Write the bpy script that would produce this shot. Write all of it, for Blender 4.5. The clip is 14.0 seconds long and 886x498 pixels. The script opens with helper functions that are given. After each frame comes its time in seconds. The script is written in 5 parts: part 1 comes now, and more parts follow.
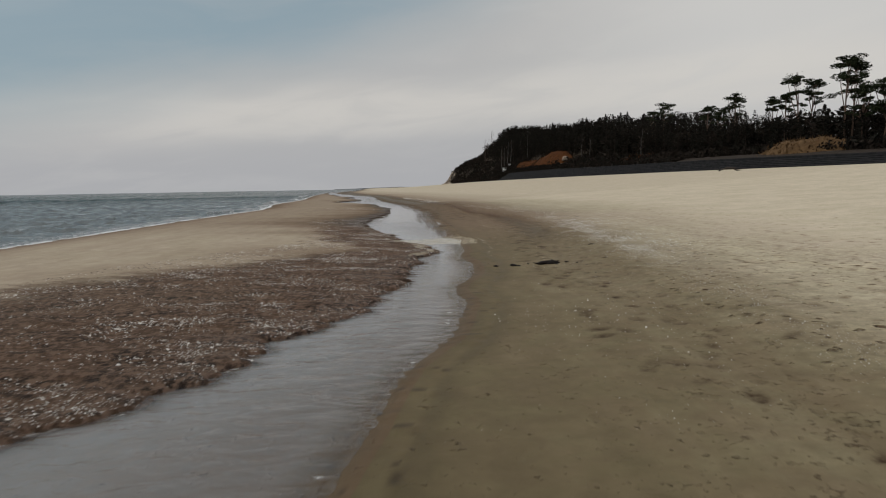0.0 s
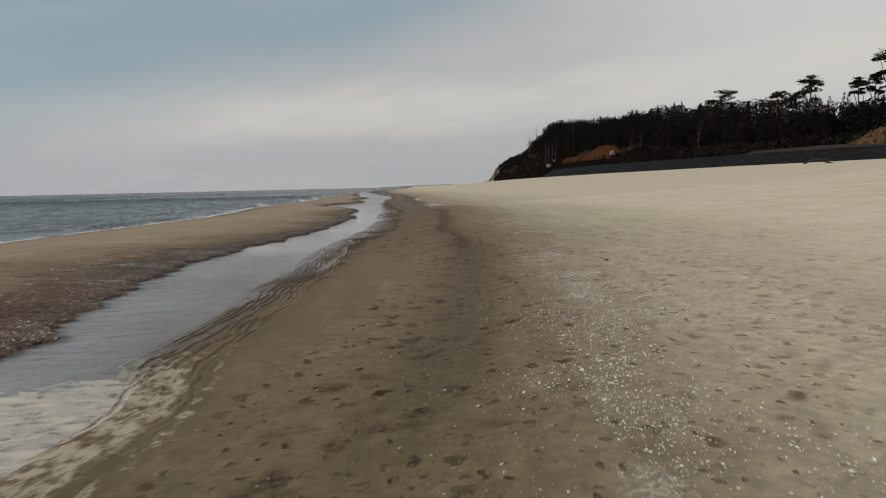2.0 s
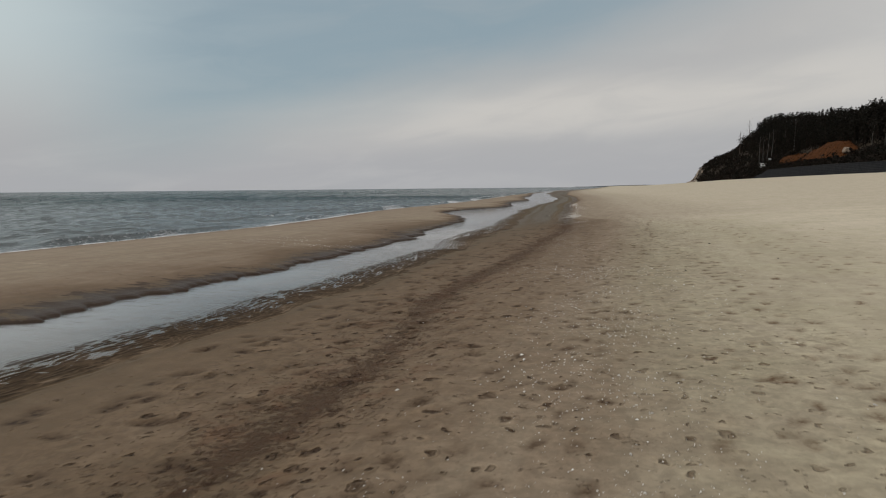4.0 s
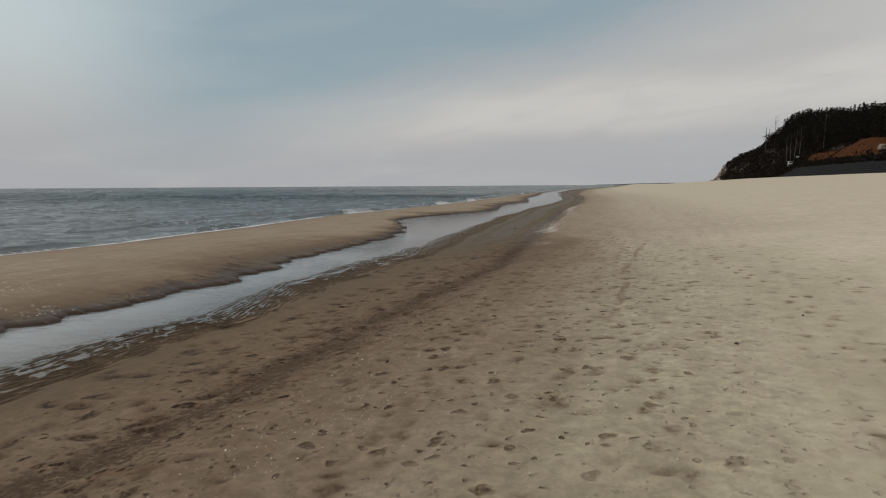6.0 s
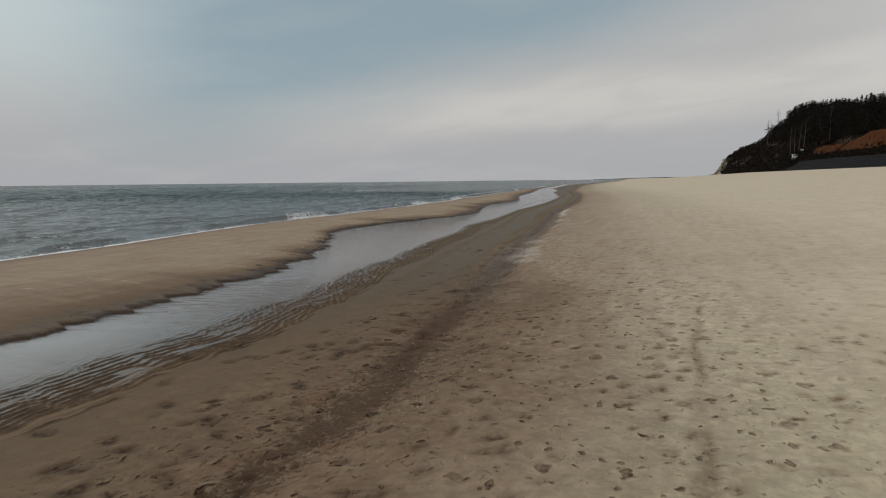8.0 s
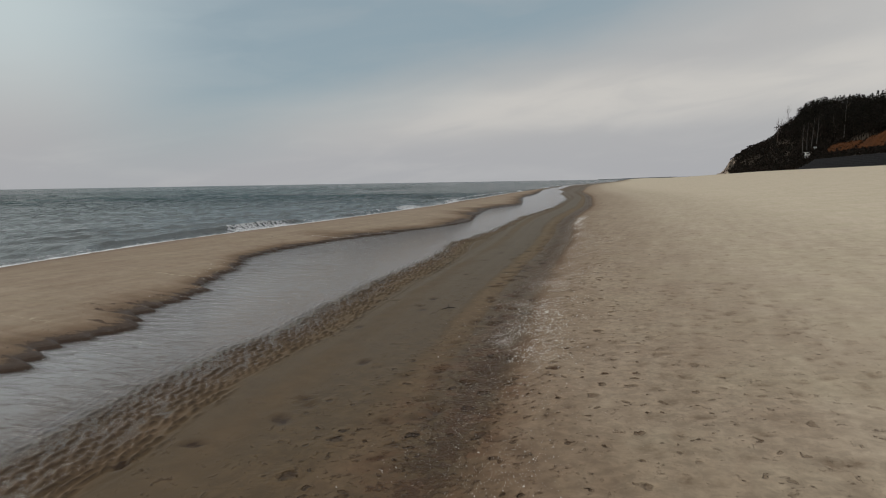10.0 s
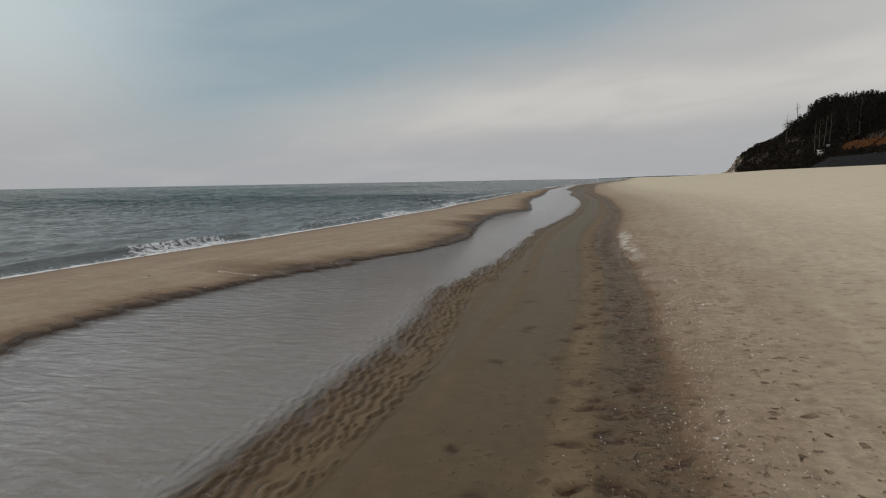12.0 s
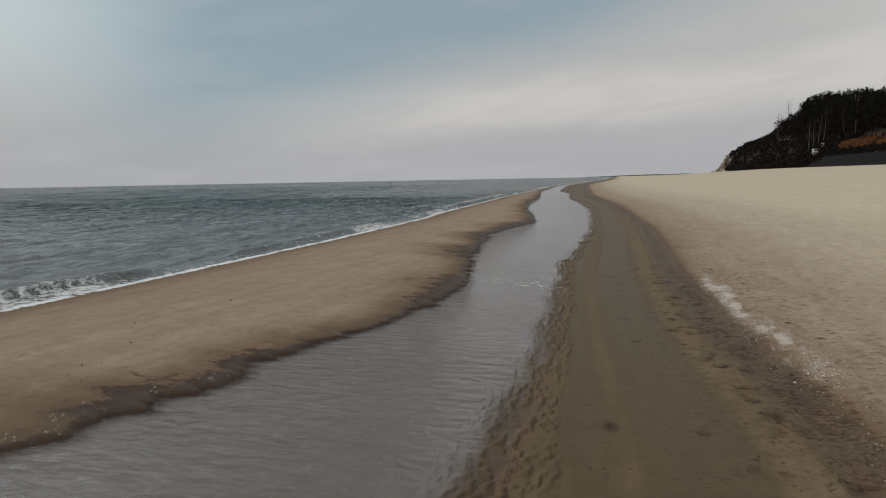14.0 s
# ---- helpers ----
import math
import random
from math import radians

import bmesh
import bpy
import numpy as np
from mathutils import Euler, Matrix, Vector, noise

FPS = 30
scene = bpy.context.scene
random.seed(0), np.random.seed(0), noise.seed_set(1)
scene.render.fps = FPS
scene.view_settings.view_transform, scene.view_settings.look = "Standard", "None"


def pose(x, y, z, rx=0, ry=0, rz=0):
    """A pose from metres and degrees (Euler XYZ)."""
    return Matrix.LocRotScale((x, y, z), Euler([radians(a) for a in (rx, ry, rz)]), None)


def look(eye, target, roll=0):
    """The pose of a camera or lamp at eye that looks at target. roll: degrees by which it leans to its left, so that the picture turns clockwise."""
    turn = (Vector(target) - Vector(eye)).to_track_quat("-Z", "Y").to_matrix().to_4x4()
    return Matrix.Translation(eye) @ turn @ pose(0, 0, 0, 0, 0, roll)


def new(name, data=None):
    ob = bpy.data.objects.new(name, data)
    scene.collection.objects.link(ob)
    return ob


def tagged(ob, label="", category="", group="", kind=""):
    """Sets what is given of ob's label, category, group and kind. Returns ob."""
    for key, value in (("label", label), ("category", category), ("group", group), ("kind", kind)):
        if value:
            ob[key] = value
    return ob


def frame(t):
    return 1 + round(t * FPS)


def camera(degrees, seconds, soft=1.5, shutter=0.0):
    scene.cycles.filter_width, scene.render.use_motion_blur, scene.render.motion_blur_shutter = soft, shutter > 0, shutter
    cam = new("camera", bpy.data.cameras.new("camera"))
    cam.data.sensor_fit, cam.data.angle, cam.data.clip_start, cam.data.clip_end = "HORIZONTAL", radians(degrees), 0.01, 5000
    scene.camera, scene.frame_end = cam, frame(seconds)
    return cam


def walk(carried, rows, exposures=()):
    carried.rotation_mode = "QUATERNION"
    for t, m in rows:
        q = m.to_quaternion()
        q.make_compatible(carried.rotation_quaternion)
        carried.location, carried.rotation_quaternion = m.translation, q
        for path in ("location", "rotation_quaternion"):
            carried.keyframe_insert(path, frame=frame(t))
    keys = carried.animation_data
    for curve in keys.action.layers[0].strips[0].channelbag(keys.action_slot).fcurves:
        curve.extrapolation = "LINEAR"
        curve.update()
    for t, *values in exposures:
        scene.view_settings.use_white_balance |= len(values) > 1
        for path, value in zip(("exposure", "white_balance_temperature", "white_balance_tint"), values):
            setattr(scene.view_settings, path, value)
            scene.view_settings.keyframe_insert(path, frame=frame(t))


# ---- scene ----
cam = camera(68.0, 14.0, 1.1, 0.1)
PATH = [
    (0, (33.419, 18.903, 2.505), (34.285, 38.797, 0.640), -0.99),
    (0.5, (34.899, 24.620, 2.551), (35.800, 44.511, 0.672), -1.19),
    (1, (36.512, 30.391, 2.603), (37.334, 50.286, 0.728), -1.42),
    (1.5, (38.198, 36.328, 2.665), (38.276, 56.238, 0.773), -1.39),
    (2, (39.866, 42.323, 2.659), (39.299, 62.223, 0.744), -1.30),
    (2.2, (40.497, 44.755, 2.674), (39.512, 64.643, 0.801), -1.27),
    (4.3, (44.454, 67.703, 2.987), (37.731, 86.447, 1.121), -0.47),
    (4.5, (44.668, 69.556, 3.028), (37.824, 88.255, 1.151), -0.43),
    (5, (44.980, 73.630, 3.155), (38.126, 92.319, 1.223), -0.40),
    (5.5, (45.144, 77.582, 3.207), (38.299, 96.276, 1.297), -0.53),
    (6, (45.090, 81.543, 3.278), (38.252, 100.239, 1.352), -0.35),
    (6.5, (44.841, 85.336, 3.381), (38.015, 104.035, 1.443), -0.43),
    (7, (44.448, 89.223, 3.495), (37.596, 107.905, 1.494), -0.34),
    (7.5, (43.803, 93.204, 3.566), (36.979, 111.893, 1.530), -0.62),
    (8, (42.999, 97.146, 3.577), (36.212, 115.845, 1.509), -0.63),
    (8.5, (42.196, 101.319, 3.498), (35.383, 120.012, 1.452), -0.81),
    (8.7, (41.892, 102.978, 3.486), (35.049, 121.661, 1.458), -0.80),
    (10.8, (37.819, 117.152, 3.620), (30.916, 135.810, 1.566), -1.01),
    (11, (37.317, 118.803, 3.655), (30.426, 137.465, 1.598), -1.06),
    (11.5, (36.180, 122.652, 3.699), (29.273, 141.307, 1.635), -0.97),
    (12, (34.951, 126.533, 3.739), (28.032, 145.185, 1.677), -1.04),
    (12.5, (33.720, 130.333, 3.794), (26.823, 148.990, 1.709), -1.32),
    (13, (32.469, 133.525, 3.927), (25.597, 152.190, 1.832), -1.11),
    (13.5, (31.163, 137.003, 4.160), (24.479, 155.734, 2.044), -1.10),
    (14, (29.891, 140.683, 4.460), (23.359, 159.468, 2.350), -1.08),
]
walk(cam, [(t, look(eye, target, roll)) for t, eye, target, roll in PATH], [(0.0, 0.0)])

# ---- world and sun ----
SUN_AZ, SUN_EL = -98.0, 36.0  # degrees clockwise from +y, and above the horizon


def link(tree, a, b):
    tree.links.new(a, b)


class Graph:
    """Short-hand for shader nodes."""

    def __init__(self, tree):
        self.t = tree

    def node(self, kind, **props):
        n = self.t.nodes.new(kind)
        if "operation" in props:
            n.operation = props["operation"]
        if "data_type" in props:
            n.data_type = props["data_type"]
        if "blend_type" in props:
            n.blend_type = props["blend_type"]
        if "attribute_name" in props:
            n.attribute_name = props["attribute_name"]
        if "interpolation_type" in props:
            n.interpolation_type = props["interpolation_type"]
        return n

    def put(self, sock, v):
        if hasattr(v, "is_output"):
            self.t.links.new(v, sock)
        elif isinstance(v, tuple) and len(v) == 3 and sock.type == "RGBA":
            sock.default_value = (*v, 1.0)
        else:
            sock.default_value = v

    def math(self, op, a, b=0.0, c=0.0):
        n = self.node("ShaderNodeMath", operation=op)
        self.put(n.inputs[0], a), self.put(n.inputs[1], b), self.put(n.inputs[2], c)
        return n.outputs[0]

    def ramp(self, v, lo, hi, to0=0.0, to1=1.0, smooth=True):
        n = self.node("ShaderNodeMapRange", interpolation_type="SMOOTHSTEP" if smooth else "LINEAR")
        for s, x in zip(n.inputs[:5], (v, lo, hi, to0, to1)):
            self.put(s, x)
        return n.outputs[0]

    def mix(self, fac, a, b, how="MIX"):
        n = self.node("ShaderNodeMix", data_type="RGBA", blend_type=how)
        self.put(n.inputs[0], fac), self.put(n.inputs[6], a), self.put(n.inputs[7], b)
        return n.outputs[2]

    def noise(self, scale, detail=3.0, rough=0.55, vec=None, dist=0.0):
        n = self.node("ShaderNodeTexNoise")
        if vec is not None:
            self.put(n.inputs["Vector"], vec)
        n.inputs["Scale"].default_value, n.inputs["Detail"].default_value = scale, detail
        n.inputs["Roughness"].default_value, n.inputs["Distortion"].default_value = rough, dist
        return n.outputs[0]

    def attr(self, name):
        return self.node("ShaderNodeAttribute", attribute_name=name).outputs["Fac"]

    def place(self, sx=1.0, sy=1.0, sz=1.0):
        c = self.node("ShaderNodeTexCoord").outputs["Object"]
        m = self.node("ShaderNodeMapping")
        self.put(m.inputs["Vector"], c)
        m.inputs["Scale"].default_value = (sx, sy, sz)
        return m.outputs[0]

    def bump(self, height, dist, strength=1.0, normal=None):
        n = self.node("ShaderNodeBump")
        self.put(n.inputs["Height"], height)
        n.inputs["Distance"].default_value, n.inputs["Strength"].default_value = dist, strength
        if normal is not None:
            self.put(n.inputs["Normal"], normal)
        return n.outputs[0]


world = bpy.data.worlds.new("sky")
scene.world = world
world.use_nodes = True
g = Graph(world.node_tree)
back = next(n for n in world.node_tree.nodes if n.type == "BACKGROUND")
sky = g.node("ShaderNodeTexSky")
sky.sky_type, sky.sun_disc = "NISHITA", False
sky.sun_elevation, sky.sun_rotation = radians(SUN_EL), radians(SUN_AZ)
sky.air_density, sky.dust_density = 1.0, 1.5
way = g.node("ShaderNodeTexCoord").outputs["Generated"]
sep = g.node("ShaderNodeSeparateXYZ")
g.put(sep.inputs[0], way)
dx, dy, dz = sep.outputs
az = g.math("MULTIPLY", g.math("ARCTAN2", dx, dy), 57.2958)
el = g.math("MULTIPLY", g.math("ARCSINE", dz), 57.2958)
comb = g.node("ShaderNodeCombineXYZ")
g.put(comb.inputs[0], g.math("MULTIPLY", az, 0.03))
g.put(comb.inputs[1], g.math("SUBTRACT", g.math("MULTIPLY", el, 0.13), g.math("MULTIPLY", az, 0.014)))
flow = g.noise(1.1, 5.0, 0.5, comb.outputs[0], 0.4)
fine = g.noise(3.2, 5.0, 0.55, comb.outputs[0], 0.6)
# cloud bank: its upper edge climbs from the sea side to the land side, open sky above
edge = g.math("ADD", 12.6, g.math("MULTIPLY", az, 0.24))
lift = g.math("SUBTRACT", el, edge)
lift = g.math("ADD", lift, g.math("MULTIPLY", g.math("SUBTRACT", flow, 0.5), 5.0))
open_sky = g.ramp(lift, -3.0, 4.5)
open_sky = g.math("MULTIPLY", open_sky, g.ramp(az, -54.0, -36.0))
open_sky = g.math("MULTIPLY", open_sky, g.ramp(az, 22.0, -4.0))
open_sky = g.math("MULTIPLY", open_sky, g.ramp(el, 34.0, 20.0))
open_sky = g.math("MULTIPLY", open_sky, g.ramp(fine, 0.25, 0.62, 0.84, 1.0))
body = g.ramp(el, 0.0, 9.0)
high = g.mix(g.ramp(az, 4.0, 28.0), (0.462, 0.460, 0.453), (0.57, 0.565, 0.55))
cloud = g.mix(body, (0.40, 0.403, 0.418), high)
cloud = g.mix(g.ramp(el, 12.0, 75.0), cloud, (0.80, 0.81, 0.84))
cloud = g.mix(g.math("MULTIPLY", g.ramp(flow, 0.35, 0.7), 0.27), cloud, (0.42, 0.43, 0.45))
cloud = g.mix(g.math("MULTIPLY", g.ramp(fine, 0.45, 0.75), 0.14), cloud, (0.64, 0.625, 0.595))
band = g.math("SUBTRACT", el, g.math("ADD", 6.6, g.math("MULTIPLY", az, 0.05)))
band = g.math("ADD", band, g.math("MULTIPLY", g.math("SUBTRACT", flow, 0.5), 4.0))
glow = g.math("MULTIPLY", g.ramp(band, -3.2, -0.4), g.ramp(band, 3.6, 0.8))
glow = g.math("MULTIPLY", g.math("MULTIPLY", glow, g.ramp(az, -42.0, -12.0)), g.ramp(fine, 0.25, 0.6, 0.45, 1.0))
cloud = g.mix(g.math("MULTIPLY", glow, 0.62), cloud, (0.63, 0.605, 0.565))
dim = g.mix(1.0, sky.outputs[0], (0.055, 0.055, 0.055), "MULTIPLY")
blue = g.mix(0.8, dim, (0.305, 0.393, 0.440))
pale = g.math("MULTIPLY", g.ramp(az, -22.0, -44.0), g.ramp(el, 3.0, 13.0))
cloud = g.mix(g.math("MULTIPLY", pale, g.ramp(el, 40.0, 25.0)), cloud, (0.51, 0.58, 0.595))
g.put(back.inputs["Color"], g.mix(open_sky, cloud, blue))
back.inputs["Strength"].default_value = 1.0

lamp = bpy.data.lights.new("sun", "SUN")
lamp.energy, lamp.angle, lamp.color = 0.9, radians(40.0), (1.0, 0.96, 0.89)
sun = new("sun", lamp)
a, e = radians(SUN_AZ), radians(SUN_EL)
sun.matrix_world = look((0, 0, 0), (-math.sin(a) * math.cos(e), -math.cos(a) * math.cos(e), -math.sin(e)))


# ---- materials ----
def material(name):
    m = bpy.data.materials.new(name)
    m.use_nodes = True
    p = next(n for n in m.node_tree.nodes if n.type == "BSDF_PRINCIPLED")
    return m, Graph(m.node_tree), p


def sand_material():
    m, g, p = material("sand")
    at = g.place()
    n1, n2, n3 = g.noise(0.35, 4, 0.6, at), g.noise(3.0, 5, 0.6, at), g.noise(45.0, 3, 0.6, at)
    n4 = g.noise(11.0, 4, 0.6, at)
    mott = g.noise(1.25, 5, 0.65, at, 0.4)
    streak = g.noise(1.6, 4, 0.6, g.place(1.0, 0.16, 1.0))
    wet = g.attr("wet")
    wet = g.math("ADD", wet, g.math("MULTIPLY", g.math("SUBTRACT", streak, 0.5), 0.2))
    wet = g.math("ADD", wet, g.math("MULTIPLY", g.math("SUBTRACT", n1, 0.5), 0.2))
    wet = g.math("ADD", wet, g.math("MULTIPLY", g.math("SUBTRACT", mott, 0.5), 0.18))
    wet = g.ramp(wet, 0.0, 1.0, smooth=False)
    dry = g.mix(g.ramp(n1, 0.3, 0.7), (0.50, 0.437, 0.320), (0.585, 0.508, 0.390))
    dry = g.mix(g.ramp(mott, 0.55, 0.75, 0.0, 0.5), dry, (0.62, 0.545, 0.437))
    dry = g.mix(g.ramp(n2, 0.5, 0.8, 0.0, 0.35), dry, (0.34, 0.285, 0.21))
    damp = g.mix(n2, (0.158, 0.106, 0.066), (0.215, 0.149, 0.100))
    damp = g.mix(g.ramp(mott, 0.54, 0.72, 0.0, 0.45), damp, (0.30, 0.232, 0.155))
    soaked = g.mix(n2, (0.078, 0.051, 0.025), (0.112, 0.075, 0.038))
    # olive sand, part of it a greenish lens cast put into the colour
    olive_mix = g.math("MULTIPLY", g.attr("olive"), g.ramp(mott, 0.25, 0.7, 1.0, 0.6))
    damp = g.mix(olive_mix, damp, g.mix(n2, (0.146, 0.128, 0.066), (0.200, 0.176, 0.098)))
    soaked = g.mix(olive_mix, soaked, g.mix(n2, (0.068, 0.056, 0.024), (0.100, 0.082, 0.037)))
    dry = g.mix(olive_mix, dry, g.mix(1.0, dry, (0.95, 0.975, 0.92), "MULTIPLY"))
    col = g.mix(g.ramp(wet, 0.0, 0.68), dry, damp)
    col = g.mix(g.ramp(wet, 0.5, 0.95), col, soaked)
    col = g.mix(1.0, col, g.mix(g.ramp(g.noise(2.1, 6, 0.7, at, 0.6), 0.3, 0.7), (0.90, 0.89, 0.88), (1.07, 1.06, 1.05)), "MULTIPLY")
    lumpy_sand = g.ramp(g.noise(5.5, 5, 0.7, at, 0.5), 0.32, 0.68, 0.82, 1.14)
    lumpy_sand = g.math("ADD", 1.0, g.math("MULTIPLY", g.math("SUBTRACT", lumpy_sand, 1.0), g.ramp(g.attr("trodden"), 0.05, 0.5)))
    grey = g.node("ShaderNodeCombineXYZ")
    for k in range(3):
        g.put(grey.inputs[k], lumpy_sand)
    col = g.mix(1.0, col, grey.outputs[0], "MULTIPLY")
    # trodden sand: small dents, darkened for damper sand and the shade in them
    warp = g.node("ShaderNodeVectorMath", operation="ADD")
    g.put(warp.inputs[0], g.place(1.0, 0.8, 1.0))
    wob = g.node("ShaderNodeTexNoise")
    wob.inputs["Scale"].default_value = 4.0
    g.put(wob.inputs["Vector"], at)
    sc = g.node("ShaderNodeVectorMath", operation="SCALE")
    g.put(sc.inputs[0], wob.outputs["Color"])
    sc.inputs["Scale"].default_value = 0.30
    g.put(warp.inputs[1], sc.outputs[0])
    trod = g.attr("trodden")

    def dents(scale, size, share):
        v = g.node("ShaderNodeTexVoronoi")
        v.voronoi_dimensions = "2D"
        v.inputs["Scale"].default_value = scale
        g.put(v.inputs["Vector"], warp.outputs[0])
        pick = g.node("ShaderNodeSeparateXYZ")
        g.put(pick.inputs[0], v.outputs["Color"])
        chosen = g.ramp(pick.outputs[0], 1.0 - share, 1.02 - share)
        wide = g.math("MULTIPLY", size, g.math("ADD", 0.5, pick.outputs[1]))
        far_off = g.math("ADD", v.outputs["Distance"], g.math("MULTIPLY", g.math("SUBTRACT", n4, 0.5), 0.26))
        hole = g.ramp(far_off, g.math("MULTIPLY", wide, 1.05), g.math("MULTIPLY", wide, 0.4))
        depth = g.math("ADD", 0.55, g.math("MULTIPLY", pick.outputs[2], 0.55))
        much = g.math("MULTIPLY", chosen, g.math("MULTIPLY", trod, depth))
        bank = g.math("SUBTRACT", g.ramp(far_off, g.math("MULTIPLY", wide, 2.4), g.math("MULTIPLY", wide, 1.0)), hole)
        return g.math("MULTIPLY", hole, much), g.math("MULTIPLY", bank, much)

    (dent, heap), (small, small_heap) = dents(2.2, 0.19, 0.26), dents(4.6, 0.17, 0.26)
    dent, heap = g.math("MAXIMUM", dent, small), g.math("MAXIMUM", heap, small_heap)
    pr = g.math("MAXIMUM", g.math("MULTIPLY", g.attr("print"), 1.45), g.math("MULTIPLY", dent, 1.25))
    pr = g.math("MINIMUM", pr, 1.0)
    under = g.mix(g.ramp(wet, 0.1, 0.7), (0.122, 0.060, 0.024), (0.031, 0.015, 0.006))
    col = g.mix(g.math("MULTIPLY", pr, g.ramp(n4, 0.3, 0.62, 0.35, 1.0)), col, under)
    # rims paled: dry kicked-up sand and the light on raised edges, in the colour
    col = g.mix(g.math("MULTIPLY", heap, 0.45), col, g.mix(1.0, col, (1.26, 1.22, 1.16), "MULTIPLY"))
    # dried weed and mussel litter
    lit = g.ramp(g.math("ADD", g.attr("litter"), g.math("ADD", g.math("MULTIPLY", g.math("SUBTRACT", n2, 0.55), 1.2), g.math("MULTIPLY", g.math("SUBTRACT", n4, 0.5), 2.2))), 0.2, 0.85)
    stain = g.math("MULTIPLY", g.ramp(g.attr("litter"), 0.05, 0.3), g.ramp(g.noise(1.7, 5, 0.65, at, 0.5), 0.45, 0.7))
    col = g.mix(g.math("MULTIPLY", stain, 0.6), col, (0.135, 0.068, 0.036))
    col = g.mix(g.math("MULTIPLY", lit, 0.58), col, g.mix(n3, (0.046, 0.022, 0.011), (0.135, 0.066, 0.033)))
    bed = g.attr("shellbed")
    washed = g.noise(1.3, 5, 0.68, g.place(0.75, 1.4, 1.0), 0.5)
    bed = g.ramp(g.math("ADD", bed, g.math("MULTIPLY", g.math("SUBTRACT", washed, 0.5), 1.1)), 0.3, 0.75)
    edge = g.ramp(g.math("ADD", g.attr("rim"), g.math("MULTIPLY", g.math("SUBTRACT", washed, 0.5), 2.4)), 0.46, 0.68)
    col = g.mix(g.math("MULTIPLY", edge, 0.85), col, g.mix(n4, (0.022, 0.013, 0.009), (0.068, 0.041, 0.027)))
    spots = g.noise(9.0, 7, 0.75, g.place(1.0, 0.7, 1.0))
    col = g.mix(g.math("MULTIPLY", bed, 0.9), col, g.mix(g.ramp(spots, 0.42, 0.60), g.mix(g.ramp(washed, 0.42, 0.56), (0.016, 0.009, 0.006), (0.088, 0.050, 0.029)), (0.205, 0.130, 0.088)))
    # crushed pale shell
    clump = g.math("MULTIPLY", g.attr("white"), g.ramp(g.noise(1.4, 5, 0.7, at, 0.5), 0.32, 0.62, 0.6, 1.2))
    bits = g.math("MULTIPLY", g.math("SUBTRACT", g.noise(17.0, 8, 0.85, at), 0.585), 4.4)
    v = g.ramp(g.math("ADD", clump, bits), 0.32, 0.85)
    v = g.math("MULTIPLY", v, g.ramp(clump, 0.02, 0.25))
    col = g.mix(g.math("MULTIPLY", v, 0.56), col, g.mix(n3, (0.46, 0.425, 0.37), (0.76, 0.73, 0.67)))
    # ripple lee sides: their shade painted over the wet sand as dark brown
    col = g.mix(g.math("MULTIPLY", g.attr("lee_shade"), 0.9), col, g.mix(n2, (0.022, 0.015, 0.010), (0.045, 0.031, 0.019)))
    # grey stream bed, paled to carry the sky's reflection in its colour
    col = g.mix(g.attr("bed_sheen"), col, g.mix(n2, (0.330, 0.331, 0.336), (0.420, 0.422, 0.428)))
    f = g.ramp(g.math("ADD", g.attr("cream"), g.math("MULTIPLY", g.math("SUBTRACT", g.noise(4.5, 7, 0.75, g.place(1.0, 0.6, 1.0)), 0.55), 3.0)), 0.35, 0.8)
    col = g.mix(g.math("MULTIPLY", f, 0.7), col, g.mix(n3, (0.40, 0.345, 0.240), (0.56, 0.495, 0.37)))
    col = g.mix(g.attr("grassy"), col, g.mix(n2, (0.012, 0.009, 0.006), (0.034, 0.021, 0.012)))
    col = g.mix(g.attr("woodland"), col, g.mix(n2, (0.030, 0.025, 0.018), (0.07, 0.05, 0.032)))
    g.put(p.inputs["Base Color"], col)
    g.put(p.inputs["Roughness"], g.ramp(wet, 0.6, 1.0, 0.85, 0.5))
    p.inputs["Specular IOR Level"].default_value = 0.14
    p.inputs["Diffuse Roughness"].default_value = 0.3
    lumps = g.math("ADD", g.math("MULTIPLY", n2, 0.7), g.math("MULTIPLY", g.noise(14.0, 4, 0.6, at), 0.35))
    soft = g.ramp(wet, 0.1, 0.45, 1.0, 0.15)
    b = g.bump(g.math("MULTIPLY", lumps, soft), 0.032, 0.85)
    relief = g.math("SUBTRACT", g.math("MULTIPLY", heap, 0.45), g.math("MULTIPLY", dent, g.ramp(n4, 0.2, 0.8, 0.7, 1.3)))
    b = g.bump(relief, 0.046, 1.0, b)
    rough = g.math("MULTIPLY", g.math("MAXIMUM", bed, lit), g.noise(22.0, 5, 0.75, at))
    b = g.bump(rough, 0.07, 1.0, b)
    g.put(p.inputs["Normal"], g.bump(n3, 0.004, 0.8, b))
    return m


